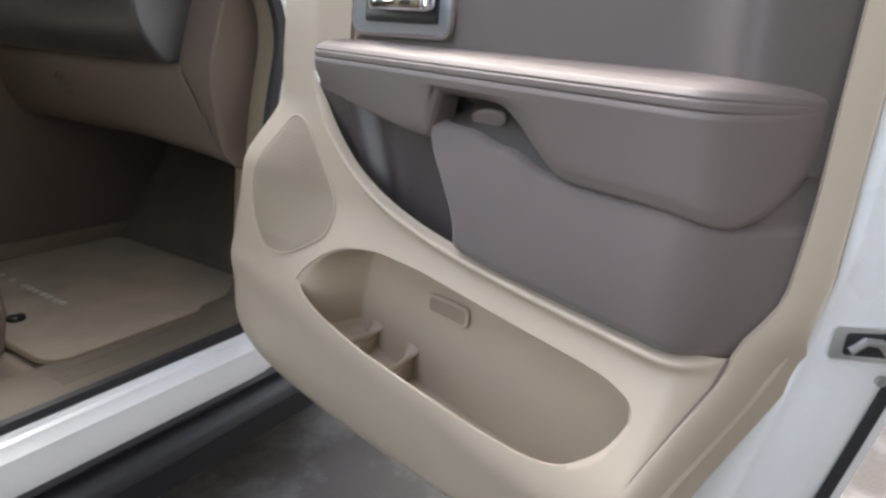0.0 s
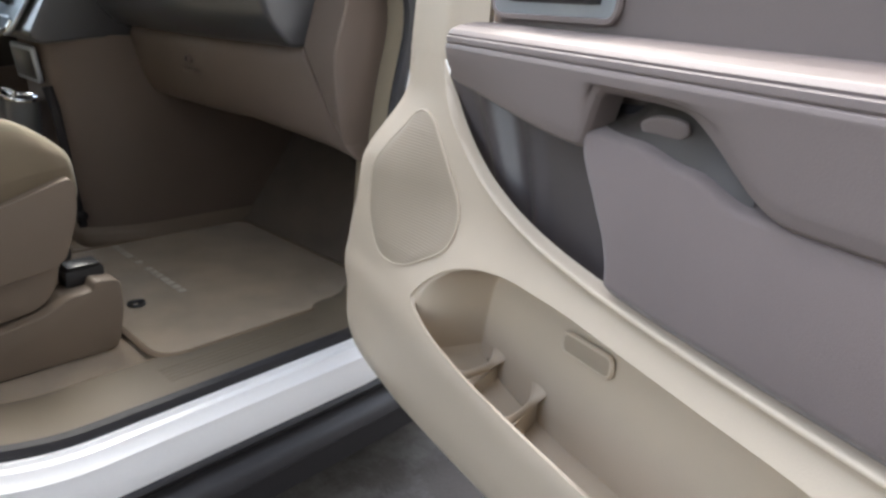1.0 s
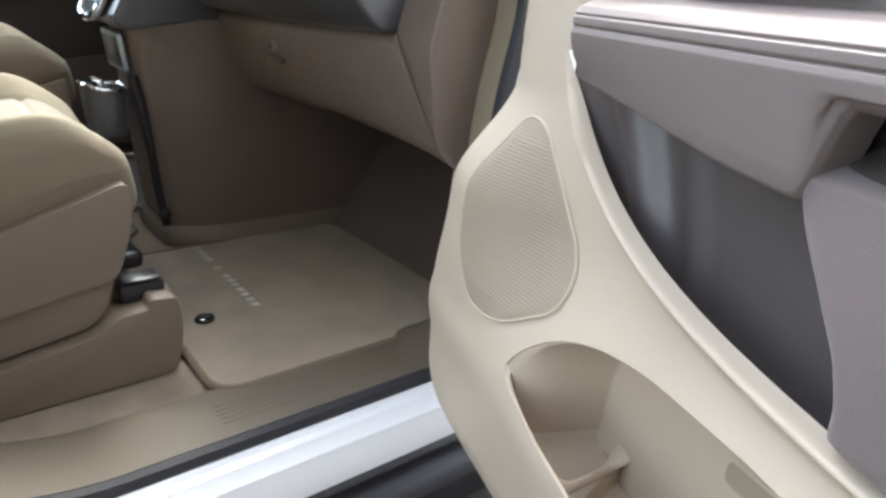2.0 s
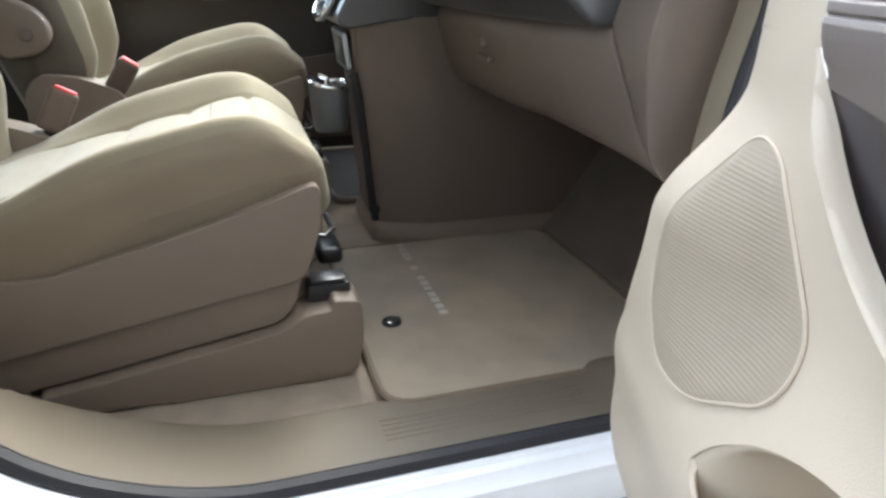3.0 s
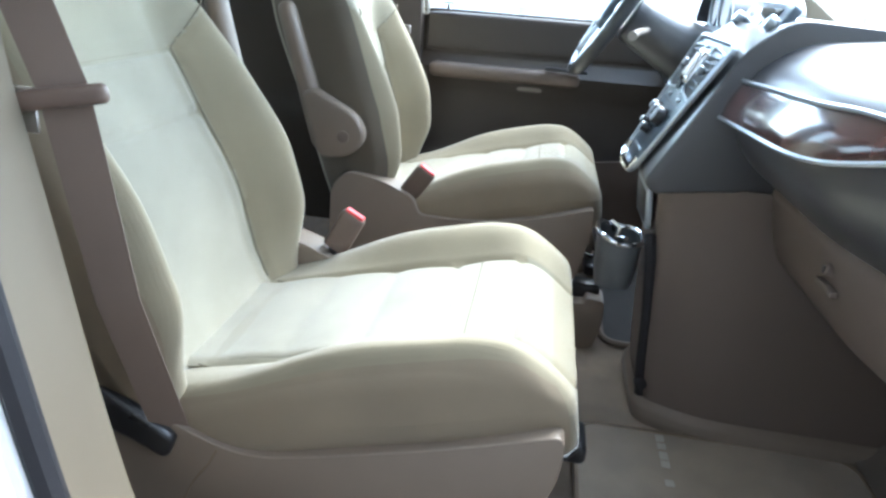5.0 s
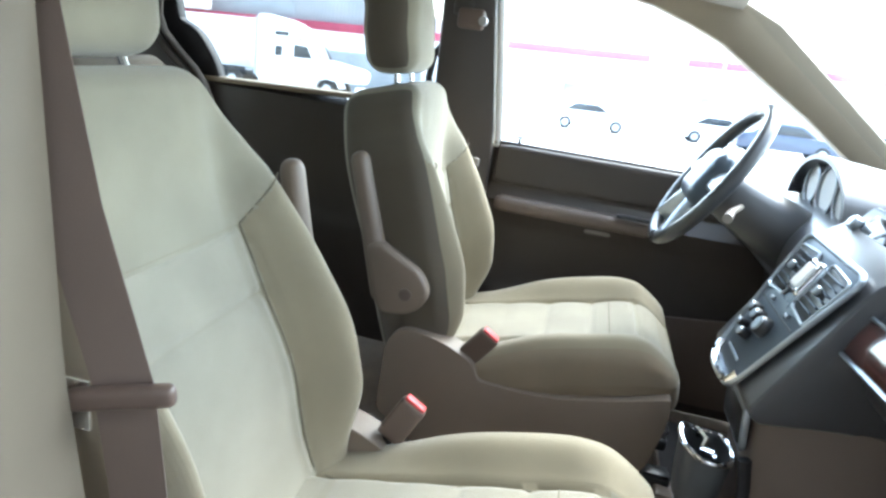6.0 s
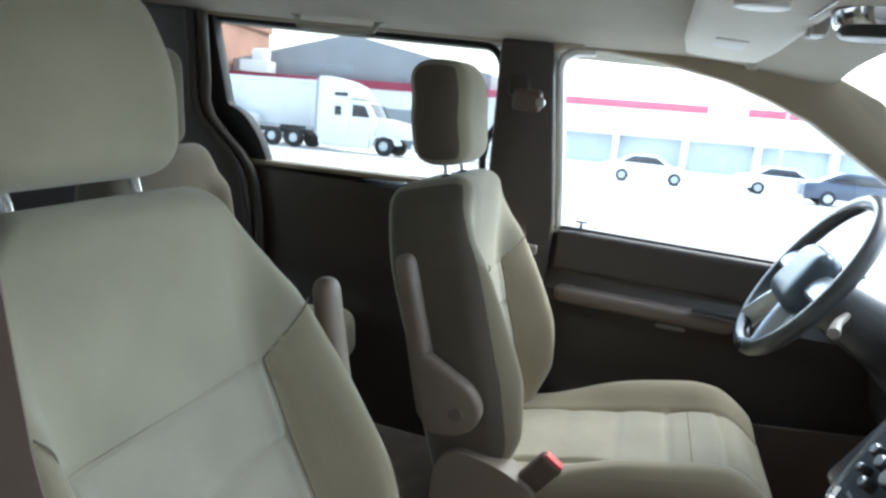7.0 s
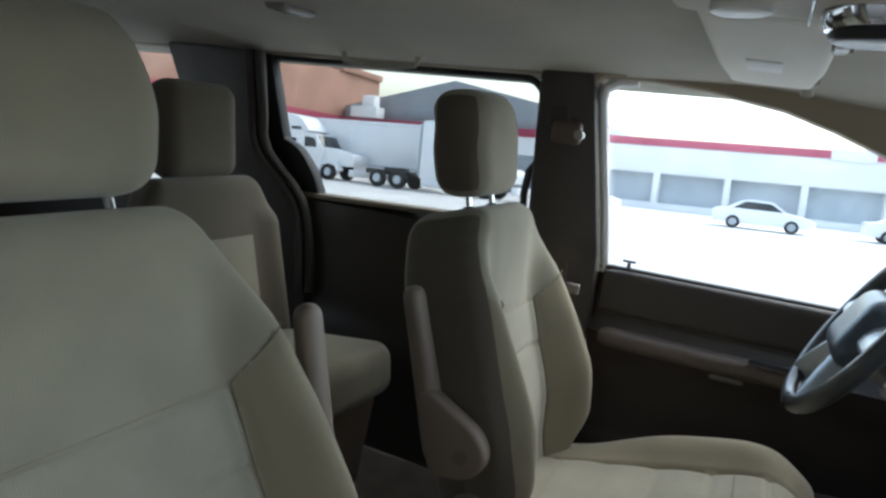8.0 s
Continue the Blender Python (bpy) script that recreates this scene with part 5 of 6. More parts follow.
    def back_shape(p):
        s = p.z + 0.31
        q = p.copy()
        q.x = p.x / 0.235 * back_half(max(0.0, min(0.68, s)))
        if p.y > 0:
            q.y += back_face(q.x, s) * smooth(0.0, 0.04, p.y) - 0.024 * smooth(0.25, 0.0, s)
        else:
            q.y -= 0.012 * math.cos(q.x * 6) * smooth(0, 0.05, -p.y)
            q.y -= 0.022 * smooth(0.25, 0.55, s)
        q.x = spread(q.x, out, back_knots)
        return q

    bm_ = lean @ Matrix.Translation((0, -0.080, 0.31))
    back = soft((0.47, 0.150, 0.74), 0.048, 92, back_shape, bm_)
    side_r = split(back, lambda i: 8464 <= i < 16928)
    side_l = split(back, lambda i: i < 8464)
    back_to_seat = bm_.inverted()
    for f in back.faces:
        p = back_to_seat @ f.calc_center_median()
        a = abs(unspread(p.x, back_knots))
        f.material_index = int(p.y > 0 and a > insert_half(p.z + 0.31) and p.z + 0.31 < 0.430 + max(0.0, a - 0.136) * 0.9)
    part("backrest", back, M_SEAT, e, angle=60).data.materials.append(M_BOLSTER)
    # inner side takes the cloth with shade in its colour, outer the flank cloth
    part("backrest_side", side_l, M_FLANK if out < 0 else M_SIDE_SHADED, e, "cloth backrest side, the inner one darkened as shade", angle=60)
    part("backrest_side", side_r, M_FLANK if out > 0 else M_SIDE_SHADED, e, "cloth backrest side, the inner one darkened as shade", angle=60)

    def back_insert(s, t):
        zz = mix(-0.04, 0.430, t)
        xx = mix(-1, 1, s) * (insert_half(zz) - 0.001)
        sink = 0.005 * max(smooth(0.03, 0.0, s), smooth(0.97, 1.0, s), smooth(0.985, 1.0, t))
        return bm_ @ Vector((spread(xx, out, back_knots), 0.075 + back_face(xx, zz) - 0.024 * smooth(0.25, 0.0, zz) + 0.0010 - sink, zz - 0.31))

    part("backrest_insert", grid(back_insert, 40, 60, 0.002), M_INSERT, e, "pale ribbed cloth centre panel", angle=60)
    # stitched seams across and beside the centre panel
    def on_back(xx, zz):
        return bm_ @ Vector((spread(xx, out, back_knots), 0.0772 + 0.003 * smooth(0.150, 0.19, abs(xx)) * smooth(0.43, 0.44, zz) + back_face(xx, zz) - 0.024 * smooth(0.25, 0.0, zz), zz - 0.31))

    part("seam", tube([on_back(mix(-0.136, 0.136, i / 24), 0.430) for i in range(25)], 0.0008, 6), M_BOLSTER, e)
    part("seam", tube([on_back(mix(-0.134, 0.134, i / 24), 0.318) for i in range(25)], 0.0008, 6), M_BOLSTER, e)
    for sd in (-1, 1):
        part("seam", tube([on_back(sd * insert_half(mix(0.0, 0.430, i / 30)), mix(0.0, 0.430, i / 30)) for i in range(31)], 0.0013, 6), M_SEAM, e)
        part("seam", tube([on_back(sd * mix(0.136, 0.200, i / 12), 0.430 + mix(0.0, 0.064, i / 12) * 0.9) for i in range(13)], 0.0013, 6), M_SEAM, e)
    # headrest
    hx = out * 0.024 * wide
    hm = lean @ Matrix.Translation((hx, -0.065, 0.826)) @ Matrix.Rotation(radians(-recline * 0.55 - 2), 4, "X")

    def head_shape(p):
        q = p.copy()
        q.x *= head * (1 - 0.10 * smooth(0.0, 0.11, -p.z) - 0.17 * smooth(-0.02, 0.12, p.z))
        q.y += 0.020 * math.cos(p.x * 9) * (1 if p.y > 0 else -0.5) * smooth(0, 0.03, abs(p.y)) - 0.012 * smooth(0.02, 0.11, p.z) + 0.006 * smooth(0, -0.1, p.z)
        return q

    pad = soft((0.266, 0.108, 0.240), 0.050, 26, head_shape, hm)
    cheek_r = split(pad, lambda i: 676 <= i < 1352)
    cheek_l = split(pad, lambda i: i < 676)
    rest = part("headrest", pad, M_SEAT, e, "padded beige headrest", angle=60)
    part("headrest_side", cheek_l, M_SIDE_SHADED, rest, "brown cloth headrest side, darkened as shade", angle=60)
    part("headrest_side", cheek_r, M_SIDE_SHADED, rest, "brown cloth headrest side, darkened as shade", angle=60)
    for sx in (hx - 0.062 - 0.026 * wide, hx + 0.062 + 0.026 * wide):
        part("headrest_post", cyl(lean @ Vector((sx, -0.075, 0.645)), lean @ Vector((sx, -0.068, 0.735)), 0.0065, n=12), M_CHROME, e, "chrome headrest post")
        part("post_guide", cyl(lean @ Vector((sx, -0.074, 0.665)), lean @ Vector((sx, -0.074, 0.684)), 0.012, n=14, bevel=0.002), M_GLOSSBLACK, e, "dark post guide")
    # side shields and base
    for sd in (out, arm):
        xo, xi = sorted((sd * 0.264, sd * 0.200))
        if sd == out:
            up = rounded([(-0.105, 0.60, 0.02), (-0.112, 0.750, 0.02), (0.115, 0.658, 0.04), (0.17, 0.654, 0.06), (0.27, 0.678, 0.1), (0.42, 0.718, 0.1), (0.556, 0.764, 0.022), (0.556, 0.700, 0.03), (0.526, 0.612, 0.02), (0.0, 0.522, 0.02)], 5)
        else:
            up = rounded([(-0.085, 0.60, 0.02), (-0.080, 0.745, 0.04), (-0.045, 0.786, 0.04), (0.045, 0.776, 0.05), (0.125, 0.738, 0.02), (0.140, 0.698, 0.015), (0.27, 0.694, 0.1), (0.42, 0.722, 0.1), (0.552, 0.762, 0.015), (0.553, 0.685, 0.03), (0.528, 0.605, 0.02), (0.03, 0.525, 0.02)], 5)
        shield = part("side_shield", prism([(a, b + lift * smooth(0.60, 0.68, b)) for a, b in up], "x", xo, xi, 0.020, 5, Matrix.Translation(o)), M_SHIELD, e, "tan plastic side shield")
        lo = rounded([(-0.02, 0.466, 0.02), (-0.005, 0.525, 0.01), (0.522, 0.613, 0.01), (0.508, 0.562, 0.03), (0.482, 0.536, 0.03), (0.08, 0.470, 0.02)], 5)
        part("lower_shield", prism([(a, b) for a, b in lo], "x", xo + (0.013 if sd < 0 else 0), xi - (0.013 if sd > 0 else 0), 0.010, 3, Matrix.Translation(o)), M_SHIELD, e)
        if sd == out:
            part("shield_joint", tube([o + Vector((sd * 0.2645, yy, zz)) for yy, zz in ((0.104, 0.655), (0.092, 0.632), (0.066, 0.595), (0.050, 0.56), (0.044, 0.53))], 0.0016, 5), M_BINDING, shield)
        part("track_cover", prism(rounded([(0.150, 0.432, 0.01), (0.215, 0.432, 0.003), (0.220, 0.437, 0.003), (0.300, 0.437, 0.003), (0.305, 0.432, 0.003), (0.596, 0.432, 0.02), (0.612, 0.510, 0.03), (0.608, 0.566, 0.012), (0.565, 0.572, 0.008), (0.560, 0.556, 0.004), (0.520, 0.552, 0.01), (0.484, 0.530, 0.05), (0.125, 0.472, 0.02)], 5), "x",
                                  min(sd * 0.274, sd * 0.200), max(sd * 0.274, sd * 0.200), 0.008, 3, Matrix.Translation(o)), M_SHIELD, e, "tan seat track cover")
        part("track_slide", join(box(sd * 0.215 - 0.022, sd * 0.215 + 0.022, 0.530, 0.598, 0.553, 0.585, 0.006, m=Matrix.Translation(o)), box(sd * 0.215 - 0.020, sd * 0.215 + 0.020, 0.535, 0.592, 0.585, 0.592, 0.003, m=Matrix.Translation(o))), M_GLOSSBLACK, e, "black seat slide")
    part("pan", box(-0.205, 0.205, 0.06, 0.535, 0.52, 0.70, 0.02, m=Matrix.Translation(o)), M_SHIELD, e, "tan seat pan front")
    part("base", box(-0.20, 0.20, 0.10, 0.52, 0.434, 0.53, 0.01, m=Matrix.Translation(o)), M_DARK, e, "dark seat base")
    part("adjust_bar", tube([o + Vector((xx, yy, zz)) for xx, yy, zz in ((-0.14, 0.50, 0.635), (-0.14, 0.575, 0.620), (-0.12, 0.592, 0.625), (0.10, 0.592, 0.625), (0.12, 0.575, 0.620), (0.12, 0.50, 0.635))], 0.0055, 8), M_GLOSSBLACK, e, "black seat adjusting bar")
    part("adjust_grip", soft((0.09, 0.05, 0.035), 0.012, 8, m=Matrix.Translation(o + Vector((-0.05, 0.60, 0.525)))), M_GLOSSBLACK, e, "black seat release grip")
    if out * x > 0:
        part("recline_lever", soft((0.024, 0.185, 0.056), 0.011, 14, lambda p: Vector((p.x, p.y, p.z * (1 - 3.2 * p.y) + 0.010 * (1 - (p.y / 0.09) ** 2))), Matrix.Translation(o + Vector((out * 0.268, -0.042, 0.688))) @ pose(0, 0, 0, -22, 0, 0)), M_GLOSSBLACK, e, "black recline lever")
    # raised armrest on the inner side, with its teardrop hinge cover
    am = Matrix.Translation(o + Vector((arm * 0.262, arm_at[0], arm_at[1]))) @ Matrix.Rotation(radians(arm_at[2]), 4, "X")

    def arm_shape(p):
        return Vector((p.x, p.y * mix(1.12, 0.85, smooth(-0.16, 0.16, p.z)), p.z))

    part("armrest", soft((0.044, 0.048, 0.335), 0.021, 20, arm_shape, am @ Matrix.Translation((0, 0, 0.150))), M_SHIELD, e, "tan folded-up armrest")
    drop = rounded([(-0.012, -0.035, 0.03), (0.070, -0.045, 0.035), (0.115, -0.010, 0.03), (0.105, 0.045, 0.03), (0.020, 0.125, 0.02), (-0.010, 0.120, 0.02)], 7)
    drop = [(mix(a, a * 0.42 - 0.020, wide), b) for a, b in drop]
    cover = part("hinge_drop", prism(drop, "x", arm * 0.012 - 0.019, arm * 0.012 + 0.019, 0.010, 3, am), M_SHIELD, e, "tan teardrop armrest hinge cover")
    part("armrest_pivot", cyl(am @ Vector((arm * 0.028, 0.062 - 0.056 * wide, 0.004)), am @ Vector((arm * 0.034, 0.062 - 0.056 * wide, 0.004)), 0.014, bevel=0.002), M_BROWN, cover, "round armrest pivot cap")
    # buckle
    bk = Matrix.Translation(o + Vector((arm * 0.235, 0.128, 0.800 - 0.010 * wide))) @ pose(0, 0, 0, buckle_lean, arm * 6, 0)
    b = part("belt_buckle", soft((0.026, 0.050, 0.085), 0.008, 12, m=bk), M_BELTPLASTIC, e, "brown belt buckle")
    part("release_button", soft((0.020, 0.040, 0.008), 0.003, 8, m=bk @ Matrix.Translation((0, 0, 0.0425))), M_RED, b, "red release button")
    part("buckle_stalk", tube([bk @ Vector((0, 0, -0.04)), bk @ Vector((0, 0.0, -0.11)), o + Vector((arm * 0.225, 0.10, 0.62))], 0.014, 8, flat=0.5), M_RUBBER, b, "black buckle stalk")
    return e


seat("bucket_seat", "beige cloth front passenger bucket seat with tan base", 0.405, 0.0, 25.0, -1, -28, 1.0, (-0.068, 0.900, 11.0), head=1.34, wide=1.0)
seat("bucket_seat", "beige cloth driver's bucket seat with raised armrest", -0.415, 0.075, 16.0, 1, -34, 0.915, (-0.100, 0.885, 16.0), 0.030, 0.88)


def second_row_seat(x, y):
    e = thing("rear_seat", "cloth second-row seat darkened as shade, with pale centre panel", "car seat", (x, y, 0.43), "second-row seats")
    o = Vector((x, y, 0))
    part("cushion", soft((0.48, 0.42, 0.15), 0.05, 20, None, Matrix.Translation(o + Vector((0, 0.20, 0.79))) @ pose(0, 0, 0, 7)), M_SEAT, e)
    lean = Matrix.Translation(o + Vector((0, 0.04, 0.80))) @ pose(0, 0, 0, 13)

    def shape(p):
        s = p.z + 0.25
        return Vector((p.x * (1 - 0.20 * smooth(0.34, 0.50, s) ** 1.5), p.y + (0.022 * smooth(0.12, 0.2, abs(p.x)) * (1 - smooth(0.36, 0.42, s)) if p.y > 0 else 0), p.z))

    # the dark side cloth here puts the rear cabin's shade into the colour
    part("backrest", soft((0.47, 0.11, 0.50), 0.045, 34, shape, lean @ Matrix.Translation((0, -0.05, 0.25))), M_SIDE_SHADED, e, "cloth backrest with shade in its brown")
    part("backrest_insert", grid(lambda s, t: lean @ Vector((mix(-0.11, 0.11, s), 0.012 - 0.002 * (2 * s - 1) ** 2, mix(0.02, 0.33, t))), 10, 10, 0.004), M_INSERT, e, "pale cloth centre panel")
    part("headrest", soft((0.250, 0.10, 0.255), 0.045, 20, None, lean @ Matrix.Translation((0, -0.045, 0.622)) @ pose(0, 0, 0, -8)), M_SIDE_SHADED, e, "padded headrest with shade in its brown")
    for sx in (-0.07, 0.07):
        part("headrest_post", cyl(lean @ Vector((sx, -0.05, 0.49)), lean @ Vector((sx, -0.048, 0.56)), 0.006, n=10), M_CHROME, e, "chrome headrest post")
    part("base", prism(rounded([(0.03, 0.432, 0.01), (0.33, 0.432, 0.02), (0.37, 0.74, 0.03), (0.0, 0.74, 0.03)], 4), "x", -0.21, 0.21, 0.012, m=Matrix.Translation(o)), M_SHIELD, e, "tan seat base")
    part("armrest", soft((0.05, 0.07, 0.30), 0.024, 14, m=lean @ Matrix.Translation((0.262, 0.115, 0.215))), M_SHIELD, e, "tan folded-up armrest")
    return e


rear_seat = second_row_seat(-0.40, -0.80)

# ---- seat belts ----
def strap(points, width, across, thick=0.0014):
    """Webbing along points, its width in the direction across(s)."""
    k = len(points) - 1

    def f(s, t):
        i = min(k - 1, int(s * k))
        p = Vector(points[i]).lerp(Vector(points[i + 1]), s * k - i)
        return p + Vector(across(s)).normalized() * width * (t - 0.5)
    return grid(f, 60, 4, thick)


belt = thing("passenger_seat_belt", "brown passenger seat belt hanging beside the seat", "seat belt", (0.74, 0.08, 0.72))
part("webbing", strap([(0.748, -0.066, 1.43), (0.760, -0.022, 1.28), (0.765, 0.028, 1.14), (0.734, 0.034, 0.90), (0.660, 0.040, 0.650)], 0.047, lambda s: (-0.35, 1.0, 0.1)), M_WEB, belt, "brown webbing")
tongue = part("tongue", soft((0.016, 0.085, 0.020), 0.007, 10, m=Matrix.Translation((0.770, 0.030, 1.133)) @ pose(0, 0, 0, 8, 0, 18)), M_BELTPLASTIC, belt, "brown belt tongue")
part("tongue_plate", soft((0.004, 0.03, 0.045), 0.0015, 6, m=Matrix.Translation((0.772, -0.012, 1.118))), M_CHROME, tongue, "steel tongue plate")
guide = part("belt_guide", soft((0.026, 0.060, 0.046), 0.012, 12, m=Matrix.Translation((0.748, -0.070, 1.440)) @ pose(0, 0, 0, 20, 0, 0)), M_BELTPLASTIC, belt, "brown upper belt guide")

driver_belt = thing("driver_seat_belt", "brown driver's seat belt hanging on the pillar", "seat belt", (-0.76, -0.02, 0.8))
part("webbing", strap([(-0.705, -0.030, 1.50), (-0.735, -0.025, 1.35), (-0.765, -0.015, 1.18), (-0.775, 0.0, 0.95), (-0.765, 0.01, 0.72)], 0.047, lambda s: (0.15, 1.0, 0)), M_WEB, driver_belt, "brown webbing")
part("belt_guide", soft((0.030, 0.075, 0.055), 0.013, 10, m=Matrix.Translation((-0.690, -0.020, 1.500))), M_BELTPLASTIC, driver_belt, "brown upper belt guide")
part("guide_bolt", cyl((-0.675, 0.018, 1.497), (-0.655, 0.018, 1.497), 0.012, bevel=0.003), M_STEEL, driver_belt, "steel guide bolt")
part("height_adjuster", soft((0.022, 0.055, 0.13), 0.010, 10, m=Matrix.Translation((-0.705, -0.045, 1.57)) @ pose(0, 0, 0, 0, -14, 0)), M_TAUPE_SHADED, driver_belt, "taupe height adjuster")
part("tongue", soft((0.016, 0.040, 0.030), 0.007, 8, m=Matrix.Translation((-0.768, 0.030, 1.105))), M_DARKLENS, driver_belt, "grey belt tongue")

# ---- floor mats ----
def mat_outline(x0, x1, y0, y1, r):
    return rounded([(x0, y0, r), (x1, y0, r), (x1, y1, r), (x0, y1, r)], 6)


floor_mat = thing("floor_mat", "tan ribbed carpet floor mat with bound edge", "floor mat", (0.47, 0.95, 0.436), "front floor mats")
part("mat_carpet", prism(mat_outline(0.178, 0.790, 0.622, 1.16, 0.055), "z", 0.434, 0.4445, 0.004), M_MAT, floor_mat)
part("binding", tube([(x, y, 0.441) for x, y in mat_outline(0.176, 0.792, 0.620, 1.16, 0.055)], 0.0062, 6, True), M_BINDING, floor_mat, "darker bound edge")
for k in range(14):
    if k in (4, 6):
        continue
    at, wd = 0.188 + 0.0263 * k, (0.019, 0.016, 0.021, 0.017)[k % 4]
    part("stitched_mark", box(at, at + wd, 0.781, 0.797, 0.4443, 0.4462, 0.0006), M_THREAD, floor_mat, "pale stitched mark")
hook = thing("mat_hook", "black plastic floor mat hook", "hook", (0.549, 0.685, 0.445))
part("ring", tube([(0.549 + 0.015 * math.cos(a), 0.685 + 0.015 * math.sin(a), 0.4465) for a in [2 * math.pi * i / 20 for i in range(20)]], 0.004, 6, True), M_GLOSSBLACK, hook)
part("tab", soft((0.014, 0.026, 0.010), 0.004, 6, m=Matrix.Translation((0.549, 0.689, 0.449))), M_GLOSSBLACK, hook)
part("cap", cyl((0.556, 0.680, 0.447), (0.556, 0.680, 0.453), 0.006, bevel=0.001), M_CHROME, hook, "bright cap")
driver_mat = thing("driver_floor_mat", "dark rubber driver's floor mat with tan edge", "floor mat", (-0.45, 0.95, 0.436), "front floor mats")
part("mat_rubber", prism(mat_outline(-0.72, -0.175, 0.70, 1.13, 0.05), "z", 0.434, 0.4445, 0.004), M_DARKMAT, driver_mat)
part("binding", tube([(x, y, 0.443) for x, y in mat_outline(-0.722, -0.172, 0.698, 1.13, 0.05)], 0.008, 6, True), M_SHIELD, driver_mat, "tan bound edge")

# ---- the yard outside: a sheet that falls away gently to the car's left ----
FALL_X, FALL_Y = 0.056, 0.042
YARD = Matrix.Translation((0.9, 0, 0)) @ Matrix.Rotation(-math.atan(FALL_X), 4, "Y") @ Matrix.Rotation(math.atan(FALL_Y), 4, "X") @ Matrix.Translation((-0.9, 0, 0))


def yard_sheet(s, t):
    a, b = 2 * s - 1, 2 * t - 1
    x, y = math.copysign(abs(a) ** 3.2, a) * 900, math.copysign(abs(b) ** 3.2, b) * 900
    return YARD @ Vector((x, y, 0.012 * noise.noise(Vector((x * 0.4, y * 0.4, 0)))))


solid("ground", grid(yard_sheet, 60, 60), M_YARD, "pale sunlit concrete yard", "ground", "structure")
# stained slab whose dark base stands in for the shade round the van
solid("pavement", grid(lambda s, t: YARD @ Vector((mix(-1.3, 4.5, s), mix(-4.0, 4.0, t), 0.020 + 0.004 * noise.noise(Vector((s * 9, t * 9, 3))))), 30, 30, 0.01), M_SLAB_SHADED, "stained concrete beside the minivan, shade in its dark grey", "pavement", "structure")


def yard(bm):
    bm.transform(YARD)
    return bm


def yard_thing(name, label, category, x, y, group="", kind=""):
    return thing(name, label, category, tuple(YARD @ Vector((x, y, 0))), group, kind)


def yard_wheel(e, x, y, r, w, name="wheel"):
    t = part(name, yard(cyl((x - w / 2, y, r), (x + w / 2, y, r), r, n=28, bevel=0.05)), M_TYRE, e, "black tyre")
    part("rim", yard(cyl((x + w / 2 - 0.02, y, r), (x + w / 2 + 0.02, y, r), r * 0.58, r * 0.5, n=24, bevel=0.02)), M_SILVER, t, "pale metal rim")


